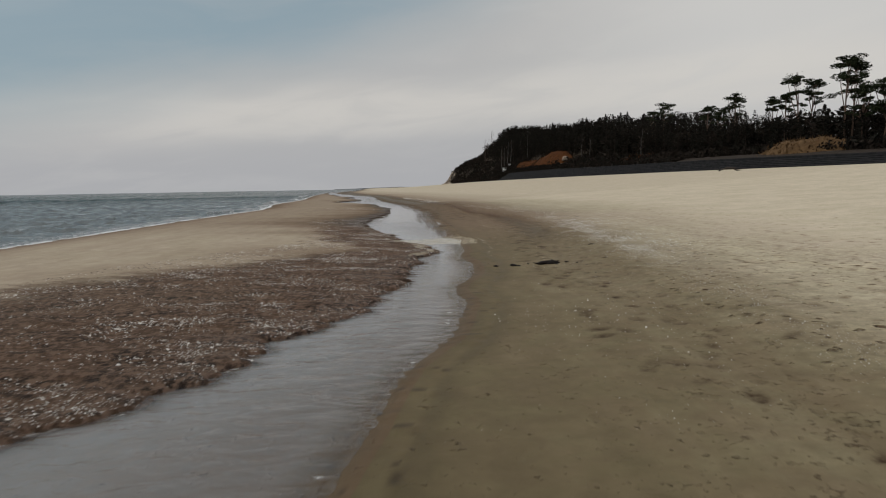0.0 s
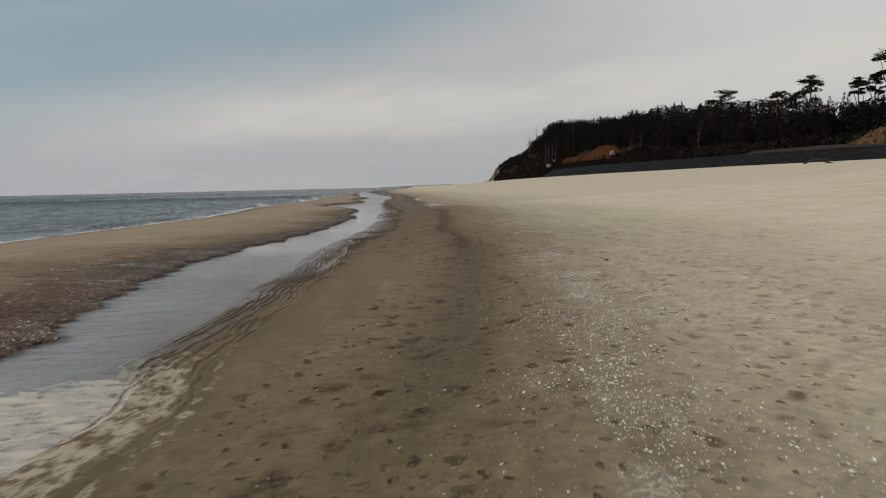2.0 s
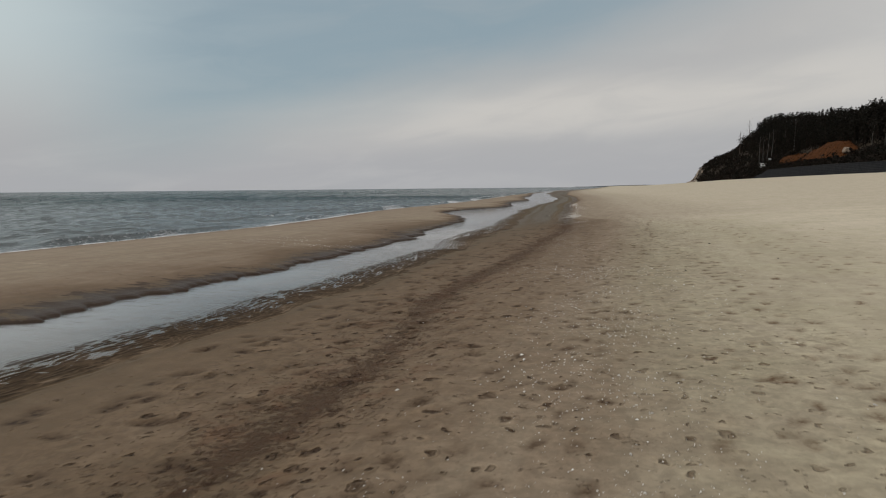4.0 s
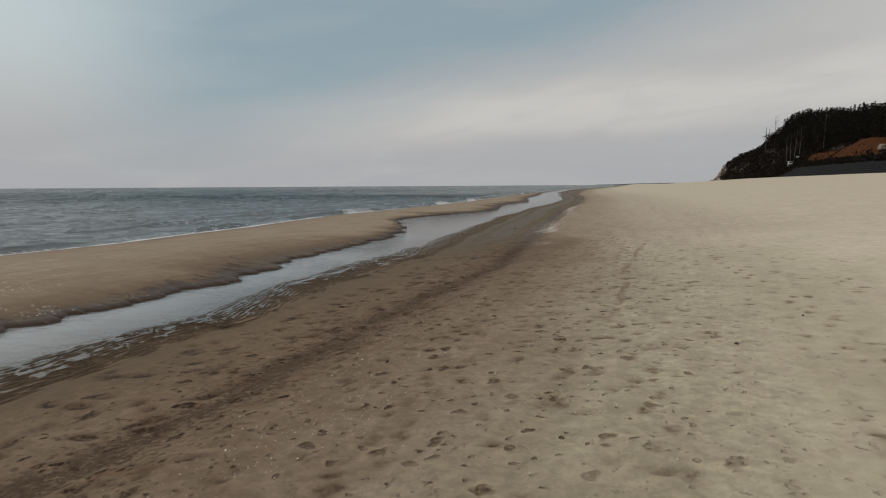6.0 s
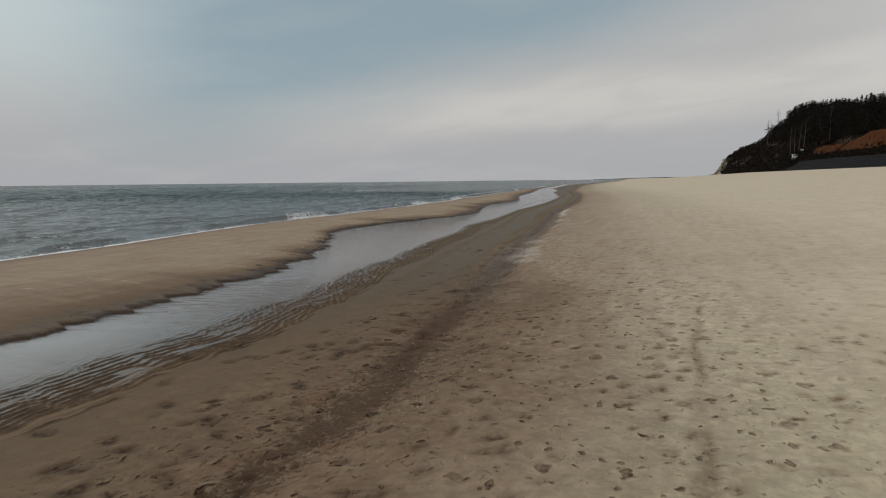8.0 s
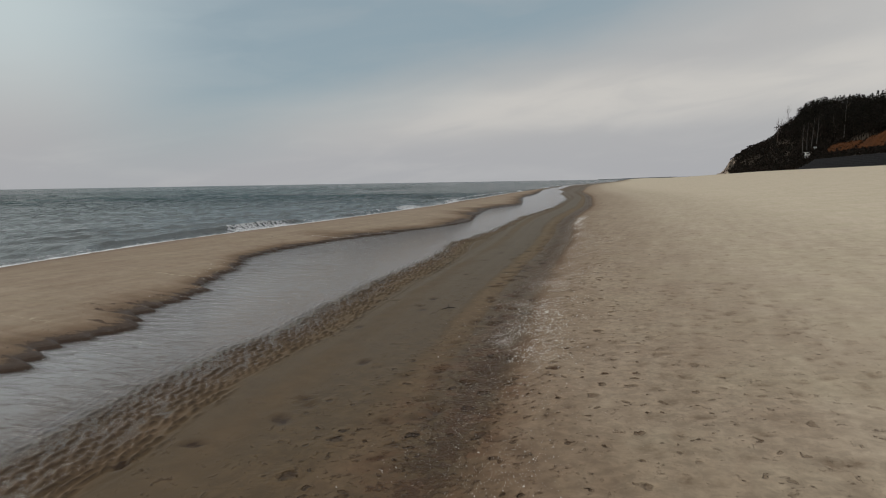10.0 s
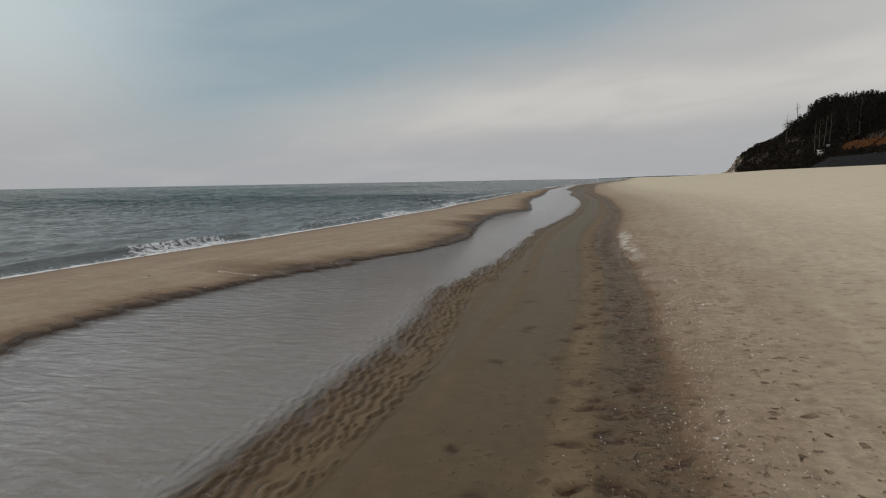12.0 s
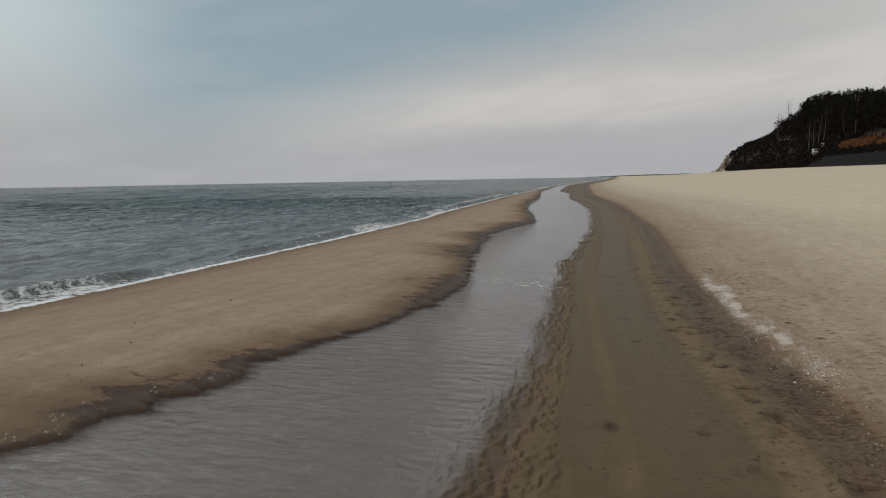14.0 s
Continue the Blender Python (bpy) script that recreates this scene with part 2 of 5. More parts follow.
def sea_material():
    m, g, p = material("sea_water")
    at = g.place()
    n = g.noise(0.02, 4, 0.6, at)
    # near water's sky sheen and far wave faces' dark put into the colour
    body = g.mix(n, (0.070, 0.081, 0.080), (0.124, 0.136, 0.134))
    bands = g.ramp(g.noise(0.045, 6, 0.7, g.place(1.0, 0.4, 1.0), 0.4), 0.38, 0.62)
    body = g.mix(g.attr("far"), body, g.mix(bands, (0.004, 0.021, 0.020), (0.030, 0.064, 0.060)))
    foam = g.attr("foam")
    cells = g.noise(3.0, 7, 0.74, g.place(1.0, 0.6, 1.0), 0.6)
    f = g.ramp(g.math("ADD", foam, g.math("MULTIPLY", g.math("SUBTRACT", cells, 0.5), 1.7)), 0.42, 0.62)
    white = g.mix(g.noise(9.0, 4, 0.6, at), (0.62, 0.64, 0.65), (0.86, 0.87, 0.87))
    g.put(p.inputs["Base Color"], g.mix(f, body, white))
    g.put(p.inputs["Roughness"], g.ramp(f, 0.0, 1.0, 0.16, 0.85))
    p.inputs["IOR"].default_value = 1.33
    g.put(p.inputs["Specular IOR Level"], g.ramp(g.attr("far"), 0.0, 1.0, 0.5, 0.19))
    w1 = g.noise(0.33, 4, 0.55, g.place(1.0, 0.42, 1.0), 0.35)
    w2 = g.noise(1.3, 4, 0.6, g.place(1.0, 0.45, 1.0), 0.3)
    far = g.attr("far")
    b = g.bump(g.math("MULTIPLY", w1, g.ramp(far, 0.0, 1.0, 0.22, 1.0)), 3.2, 1.0)
    b = g.bump(w2, 0.30, 1.0, b)
    b = g.bump(g.noise(5.0, 4, 0.6, g.place(1.0, 0.5, 1.0)), 0.07, 0.9, b)
    b = g.bump(g.math("MULTIPLY", far, g.noise(0.06, 6, 0.7, g.place(1.0, 0.4, 1.0), 0.3)), 11.0, 1.0, b)
    b = g.bump(g.math("MULTIPLY", f, cells), 0.12, 0.9, b)
    g.put(p.inputs["Normal"], b)
    return m


def stream_material():
    m, g, p = material("stream_water")
    p.inputs["IOR"].default_value = 1.33
    f = g.math("ADD", g.attr("foam"), g.math("MULTIPLY", g.math("SUBTRACT", g.noise(3.4, 8, 0.74, g.place(0.8, 1.5, 1.0), 0.5), 0.54), 2.4))
    f = g.ramp(f, 0.3, 1.0)
    g.put(p.inputs["Base Color"], g.mix(f, (0.82, 0.815, 0.81), (0.50, 0.45, 0.35)))
    g.put(p.inputs["Roughness"], g.ramp(f, 0.0, 1.0, 0.05, 0.8))
    g.put(p.inputs["Transmission Weight"], g.math("SUBTRACT", 1.0, f))
    w1 = g.noise(2.3, 3, 0.5, g.place(0.6, 1.5, 1.0), 0.5)
    w2 = g.noise(0.7, 3, 0.5, g.place(0.7, 1.0, 1.0))
    calm = g.math("MULTIPLY", g.attr("lively"), g.ramp(g.noise(0.16, 2, 0.5, g.place()), 0.3, 0.6, 0.45, 1.0))
    b = g.bump(g.math("MULTIPLY", w1, calm), 0.20, 1.0)
    b = g.bump(g.math("MULTIPLY", g.noise(1.9, 5, 0.65, g.place(1.0, 0.9, 1.0), 0.8), calm), 0.12, 0.8, b)
    b = g.bump(g.math("MULTIPLY", w2, calm), 0.06, 0.4, b)
    g.put(p.inputs["Normal"], g.bump(f, 0.02, 0.7, b))
    return m


def plain(name, c0, c1, scale=3.0, rough=0.8, depth=0.0, bscale=None, spec=0.3, per_piece=False):
    """A two-tone grained surface."""
    m, g, p = material(name)
    at = g.place()
    fac = g.noise(scale, 5, 0.62, at)
    if per_piece:
        geo = g.node("ShaderNodeNewGeometry").outputs["Random Per Island"]
        fac = g.math("ADD", g.math("MULTIPLY", fac, 0.45), g.math("MULTIPLY", geo, 0.55))
    g.put(p.inputs["Base Color"], g.mix(g.ramp(fac, 0.25, 0.75), c0, c1))
    p.inputs["Roughness"].default_value, p.inputs["Specular IOR Level"].default_value = rough, spec
    if depth:
        g.put(p.inputs["Normal"], g.bump(g.noise(bscale or scale * 4, 4, 0.6, at), depth, 0.8))
    return m


SAND, SEA, STREAM = sand_material(), sea_material(), stream_material()
SHELL = plain("shell", (0.40, 0.36, 0.31), (0.80, 0.77, 0.71), 8.0, 0.45, per_piece=True)
PEBBLE = plain("mussel_litter", (0.022, 0.013, 0.009), (0.195, 0.122, 0.083), 6.0, 0.6, per_piece=True)
STONE = plain("dark_stone", (0.035, 0.03, 0.027), (0.09, 0.075, 0.06), 9.0, 0.6, 0.004)
WEED = plain("wet_weed", (0.006, 0.005, 0.005), (0.022, 0.016, 0.012), 14.0, 0.6, 0.012, 30.0, spec=0.12)
DRIFT = plain("driftwood", (0.018, 0.013, 0.010), (0.055, 0.040, 0.030), 7.0, 0.75, 0.01, 20.0)
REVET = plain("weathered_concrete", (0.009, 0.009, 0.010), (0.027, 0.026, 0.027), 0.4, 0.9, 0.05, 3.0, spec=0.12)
RUST = plain("dry_grass_slope", (0.042, 0.0150, 0.0050), (0.098, 0.037, 0.012), 0.35, 0.95, 0.25, 2.0, spec=0.05)
STRAW = plain("dry_grass", (0.036, 0.0145, 0.0050), (0.105, 0.044, 0.014), 0.8, 0.9, spec=0.05, per_piece=True)
HEATH = plain("dry_heath_slope", (0.070, 0.040, 0.019), (0.135, 0.083, 0.042), 0.35, 0.95, 0.25, 2.0, spec=0.05)
HAY = plain("dry_hay", (0.060, 0.034, 0.016), (0.140, 0.086, 0.044), 0.8, 0.9, spec=0.05, per_piece=True)
PALE = plain("bare_sand_cliff", (0.16, 0.12, 0.088), (0.34, 0.265, 0.20), 0.3, 0.95, 0.2, 1.5)
BARK = plain("pine_bark", (0.045, 0.031, 0.023), (0.115, 0.068, 0.044), 2.0, 0.9, 0.03, 8.0)
PALEBARK = plain("birch_bark", (0.075, 0.068, 0.060), (0.15, 0.14, 0.125), 1.5, 0.8, 0.01, 8.0)
TWIG = plain("bare_twigs", (0.05, 0.038, 0.03), (0.12, 0.09, 0.07), 1.0, 0.9)
NEEDLE = plain("pine_needles", (0.012, 0.016, 0.008), (0.034, 0.040, 0.020), 0.6, 0.9, spec=0.05, per_piece=True)
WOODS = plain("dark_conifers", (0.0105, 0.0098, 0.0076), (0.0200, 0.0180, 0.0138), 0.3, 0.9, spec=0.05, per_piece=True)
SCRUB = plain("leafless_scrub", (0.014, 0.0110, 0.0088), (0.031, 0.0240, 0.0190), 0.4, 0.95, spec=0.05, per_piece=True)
PAINT = plain("white_paint", (0.70, 0.70, 0.68), (0.82, 0.82, 0.80), 3.0, 0.6, 0.002)
GLASS = plain("dark_window", (0.02, 0.022, 0.025), (0.04, 0.045, 0.05), 2.0, 0.15)
FARLAND = plain("far_woodland", (0.05, 0.06, 0.065), (0.085, 0.095, 0.10), 0.01, 0.95)


# ---- the lie of the land ----
def curve(*knots):
    k = np.array(knots, float)
    return lambda y: np.interp(y, k[:, 0], k[:, 1])


SHORE = curve((-300, 17), (50, 12.8), (80, 12), (95, 12), (112, 12.3), (120, 11), (128, 10.2), (138, 8.2), (146, 6.9), (155, 6.3), (170, 5.6),
              (186, 4.6), (200, 3.3), (215, 2), (230, -0.6), (260, -4), (302, -9.6), (400, -19), (550, -33), (745, -41), (1000, -52), (2000, -125), (4900, -340))
BANK_L = curve((-300, 14), (18, 26.6), (25.5, 29), (27.2, 30.3), (29.5, 31.2), (33, 32.3), (41, 33.7), (44.5, 34.1), (47, 34), (49.5, 32.9),
               (53, 32.2), (60, 30.6), (66, 30.1), (73, 29.9), (78, 30.5), (84, 30.7), (97, 30.6), (102, 30), (105, 29.1), (112, 28),
               (117, 27.8), (120, 27.3), (125, 26.2), (129, 24.5), (132, 22.8), (135, 21.3), (137.5, 20), (140, 19.2), (143.5, 19), (147, 19.3),
               (153, 20.2), (160, 21.5), (164, 21.9), (167, 21.7), (171, 21), (175, 19.8), (180, 18.4), (192, 16),
               (198, 16.2), (204, 17.1), (209, 16.5), (220, 14), (234, 10.4), (247, 7.8), (283, 3), (300, 0),
               (352, -9.5), (500, -27), (1000, -50), (4900, -338))
BANK_R = curve((-300, 26), (18, 31.4), (24.5, 32.6), (29.7, 33.6), (33, 34.2), (38, 34.9), (44, 35.1), (50, 35.1), (52, 34.6), (59, 34.5), (66, 34.1),
               (74, 33.9), (89, 33.9), (94, 33.7), (97, 33.2), (101, 32.5), (108, 32.2), (114, 31.7), (118, 31.4), (122, 30.8), (130, 29.6), (139, 28.7),
               (145, 27.5), (150, 27), (158, 26.5), (168, 25.6), (175, 24.7), (186, 24.2), (197, 23.3), (208, 22.3), (216, 21.2), (231, 19.4), (246, 16.6),
               (262, 13.5), (277, 10), (316, 4.4), (352, -4), (500, -23), (745, -36), (1000, -49), (4900, -337))
RIPPLES = curve((18, 0.6), (27, 0.75), (31, 0.95), (37, 1.05), (50, 1.25), (70, 1.6), (82, 1.9), (95, 1.7), (103, 2.1), (112, 2.0), (120, 1.65), (137, 1.5), (145, 1.4), (150, 1.35), (154, 1.1), (158, 0.9), (168, 0.8), (300, 0.5))
LITTER = curve((-300, 33), (18, 37.2), (43, 38.6), (50, 39.4), (58, 40), (68, 40.1), (74, 39.6), (80, 38.9), (90, 38.6), (100, 38.4), (107, 38.2),
               (115, 37.3), (122, 36.3), (130, 35.1), (137, 34.3), (146, 33.4), (153, 32.5), (160, 31.3), (172, 29.9), (187, 28.8), (197, 28),
               (215, 25.6), (236, 22.8), (250, 20.5), (292, 12.8), (400, -1), (500, -12), (745, -28), (1000, -42), (4900, -330))
SHELLS = curve((18, 38.8), (36, 40.3), (43, 41.3), (50, 41.5), (58, 42.7), (68, 42.6), (80, 42), (95, 39.8), (105, 39.1), (111, 38.8), (117, 37.6),
               (122, 36.5), (130, 35.3), (140, 34.7), (148, 34), (154, 33.2), (160, 32.3), (169, 31.3), (177, 30.5), (240, 24))
CREST_X = curve((-300, 114), (100, 105), (350, 103.5), (500, 101.6), (600, 100), (700, 95), (850, 88), (1058, 77), (1300, 40), (1700, -60), (4900, -325))
CREST_Z = curve((-300, 3.6), (100, 4.9), (200, 5.7), (340, 6.5), (585, 7.4), (700, 7.6), (1058, 7.0), (1500, 3.5), (2500, 1.5), (4900, 1.0))
WALL_Z = curve((-300, 5.4), (100, 7.3), (146, 8.4), (206, 10), (310, 11.8), (420, 14), (513, 15.1), (640, 16.1), (760, 17), (900, 15), (1000, 10), (1058, 7.5), (1300, 4), (4900, 2))
RISE = curve((-300, 0), (260, 0), (350, 6), (450, 15.5), (550, 20), (640, 23), (760, 33), (840, 33), (900, 23), (940, 23), (990, 18), (1030, 8), (1058, 0), (4900, 0))
SLOPE_A = curve((-300, 18), (640, 18), (850, 5), (940, 0), (4900, 0))
SLOPE_B = curve((-300, 75), (600, 62), (850, 48), (940, 30), (990, 18), (1030, 8), (4900, 8))
SEA_Z = -0.2


def hash2(ix, iy):
    h = np.sin(ix * 127.1 + iy * 311.7) * 43758.5453
    return h - np.floor(h)


def vnoise(x, y):
    """Smooth noise from 0 to 1 on arrays."""
    ix, iy = np.floor(x), np.floor(y)
    fx, fy = x - ix, y - iy
    fx, fy = fx * fx * (3 - 2 * fx), fy * fy * (3 - 2 * fy)
    a, b = hash2(ix, iy), hash2(ix + 1, iy)
    c, d = hash2(ix, iy + 1), hash2(ix + 1, iy + 1)
    return a + (b - a) * fx + (c - a) * fy + (a - b - c + d) * fx * fy


def fbm(x, y, octaves=3):
    s, amp, tot = 0.0, 1.0, 0.0
    for i in range(octaves):
        s, tot = s + amp * vnoise(x * 2 ** i + 17.3 * i, y * 2 ** i - 9.1 * i), tot + amp
        amp *= 0.5
    return s / tot


def step(v, a, b):
    t = np.clip((v - a) / (b - a), 0, 1)
    return t * t * (3 - 2 * t)


def bank_left(y):
    near = np.clip((400 - y) / 200, 0, 1)
    return BANK_L(y) + near * ((0.25 + 0.75 * np.clip((137 - y) / 12, 0, 1) * np.clip((y - 40) / 30, 0.6, 1) + 0.55 * np.clip((y - 145) / 5, 0, 1)) * (0.7 * (vnoise(y * 0.55, 0 * y) - 0.5) + 0.7 * (vnoise(y * 1.7, 0 * y + 7) - 0.5)) + 0.3 * (vnoise(y * 4.3, 0 * y + 5) - 0.5) + 0.22 * (vnoise(y * 8.0, 0 * y + 11) - 0.5))


def bank_right(y):
    near = np.clip((400 - y) / 200, 0, 1)
    return BANK_R(y) + near * 0.5 * (vnoise(y * 0.4, 0 * y + 3) - 0.5)


def hill(x, y):
    """Wooded ground behind the beach crest."""
    d = x - CREST_X(y)
    return WALL_Z(y) + 0.4 + RISE(y) * step(d, SLOPE_A(y), SLOPE_B(y)) + 0.02 * np.clip(d - 24, 0, 150) * np.clip((700 - y) / 300, 0, 1)


def land(x, y):
    """Height of the ground without ripples and prints."""
    s, cl, cr = SHORE(y), bank_left(y), bank_right(y)
    rip, lit, cx, cz = cr + RIPPLES(y), LITTER(y), CREST_X(y), CREST_Z(y)
    t = np.clip((x - s) / np.maximum(cl - s, 0.5), 0, 1)
    bar_h = np.clip((cl - s) * 0.028, 0.03, 0.38)
    bar = SEA_Z * (1 - step(t, 0, 0.55)) + bar_h * np.sin(np.pi * np.clip(t, 0, 1) ** 0.85) ** 0.9 + 0.03 * step(t, 0.5, 0.9)
    d = np.clip(cl - x, 0, 99)
    bar = bar + 0.04 * step(d, 0.0, 0.3) * np.exp(-d / 2.5) * np.clip(bar_h * 8, 0, 1)
    sea_bed = SEA_Z - 0.035 * np.clip(s - x, 0, 90) - 0.02
    c = np.clip((x - cl) / np.maximum(cr - cl, 0.3), 0, 1)
    bed = -0.02 - 0.11 * np.sin(np.pi * c ** 0.6) ** 1.2
    r = np.clip((x - cr) / np.maximum(rip - cr, 0.2), 0, 1)
    low = np.interp(y, (56, 66, 120, 134), (0.0, 1.0, 1.0, 0.0))
    shelf = -0.016 - 0.014 * low + 0.040 * r + 0.014 * step(r, 0.6, 1.0) + 0.014 * low * step(r, 0.5, 1.0)
    near = 1 - step(y, 42, 56)
    shelf = shelf * (1 - near) + near * (-0.02 + 0.058 * step(r, 0, 0.5))
    flat = 0.038 + 0.10 * step(x, rip, np.maximum(lit, rip + 0.3))
    u = np.maximum(x - lit, 0)
    width = np.maximum(cx - lit, 6)
    dryland = 0.138 + 0.14 * step(u, 0, 1.6) + 0.036 * u + (cz - 0.278 - 0.036 * width) * np.clip(u / width, 0, 1) ** 2
    z = np.where(x < s, sea_bed, np.where(x < cl, bar, np.where(x < cr, bed, np.where(x < rip, shelf, np.where(x < lit, flat, dryland)))))
    d = x - cx
    behind = cz - 0.35 * step(d, 0, 4) + (hill(x, y) - cz + 0.2) * step(d, 5 - 5 * step(y, 800, 950), 24 - 12 * step(y, 800, 950))
    back = np.where(d < 24, behind, hill(x, y))
    return np.where(d > 0, back, z)


def ripple_height(x, y, cr, wid):
    """Broken current ripples beside the stream: height, and the lee shade to paint."""
    r = (x - cr) / wid
    ragged = r + 0.22 * (vnoise(y * 1.5, x * 0.5) - 0.5)
    amp = 0.058 * step(r, -0.35 - 0.3 * np.interp(y, (56, 66), (0, 1)), 0.05 - 0.2 * np.interp(y, (56, 66), (0, 1))) * (1 - step(ragged, 0.84, 1.02)) * np.interp(y, (18, 44, 46, 48, 52, 66), (0.5, 0.5, 0.05, 0.05, 0.9, 1.0))
    size = np.interp(y, (18, 50, 98, 105, 114, 126, 138, 150), (0.15, 0.16, 0.16, 0.22, 0.22, 0.20, 0.23, 0.25))
    saw = np.abs((y * np.interp(y, (18, 110, 126), (1.9, 1.6, 1.9)) + 1.3 * vnoise(y * 0.9, x * 1.1) + 0.35 * x) % 1.0 - 0.5) * 2
    warp = 0.9 * vnoise(y * 0.4, x * 0.4) + 0.8 * vnoise(y * 1.2, x * 0.9 + 5) + 0.8 * vnoise(y * 2.4, x * 1.6) + 0.3 * vnoise(y * 5.0, x * 4.0)
    warp = warp + np.interp(y, (50, 66, 110, 126), (0.3, 0.12, 0.35, 0.65)) * saw
    ph = np.where(y < 47, y / 0.42 + 0.5 * x + 0.9 * warp, (x - cr) / size - 0.35 * y + warp)
    f = ph - np.floor(ph)
    thin = np.interp(y, (56, 66, 120, 134), (0.0, 1.0, 1.0, 0.0))
    w = np.where(f < 0.8, (f / 0.8) ** (1.3 + 0.9 * thin), (1 - f) / 0.2)
    gap = vnoise(np.where(y < 47, 4.5 * x, 0) + y * np.interp(y, (46, 47, 70, 100, 118, 126), (0.6, 2.4, 1.8, 2.4, 2.2, 1.7)) + 0.3 * x, np.floor(ph) * 1.7 + 9)
    lump = np.clip(0.12 + 1.2 * step(gap, np.interp(y, (44, 56, 70, 112, 124), (0.48, 0.25, 0.12, 0.14, 0.25)), np.interp(y, (44, 56, 70, 112, 124), (0.62, 0.5, 0.36, 0.38, 0.5))) * (0.65 + 0.5 * vnoise(y * 4.0, x * 4.0)), 0.1, 1.15)
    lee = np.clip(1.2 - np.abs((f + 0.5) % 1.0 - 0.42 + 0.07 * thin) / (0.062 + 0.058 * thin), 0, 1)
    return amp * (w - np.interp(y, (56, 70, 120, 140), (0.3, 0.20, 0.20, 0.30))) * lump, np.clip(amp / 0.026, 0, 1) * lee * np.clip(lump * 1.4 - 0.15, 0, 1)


def grid_mesh(name, X, Y, Z, mat, fields=()):
    rows, cols = X.shape
    me = bpy.data.meshes.new(name)
    n, q = rows * cols, (rows - 1) * (cols - 1)
    me.vertices.add(n)
    me.vertices.foreach_set("co", np.stack([X, Y, Z], -1).astype(np.float32).ravel())
    i = np.arange(rows - 1)[:, None] * cols + np.arange(cols - 1)[None, :]
    quad = np.stack([i, i + 1, i + cols + 1, i + cols], -1).reshape(-1).astype(np.int32)
    me.loops.add(q * 4), me.polygons.add(q)
    me.loops.foreach_set("vertex_index", quad)
    me.polygons.foreach_set("loop_start", np.arange(q, dtype=np.int32) * 4)
    me.polygons.foreach_set("use_smooth", np.ones(q, dtype=bool))
    for key, values in fields:
        me.attributes.new(key, "FLOAT", "POINT").data.foreach_set("value", np.asarray(values, np.float32).ravel())
    me.materials.append(mat)
    me.update(calc_edges=True)
    me.validate()
    return new(name, me)


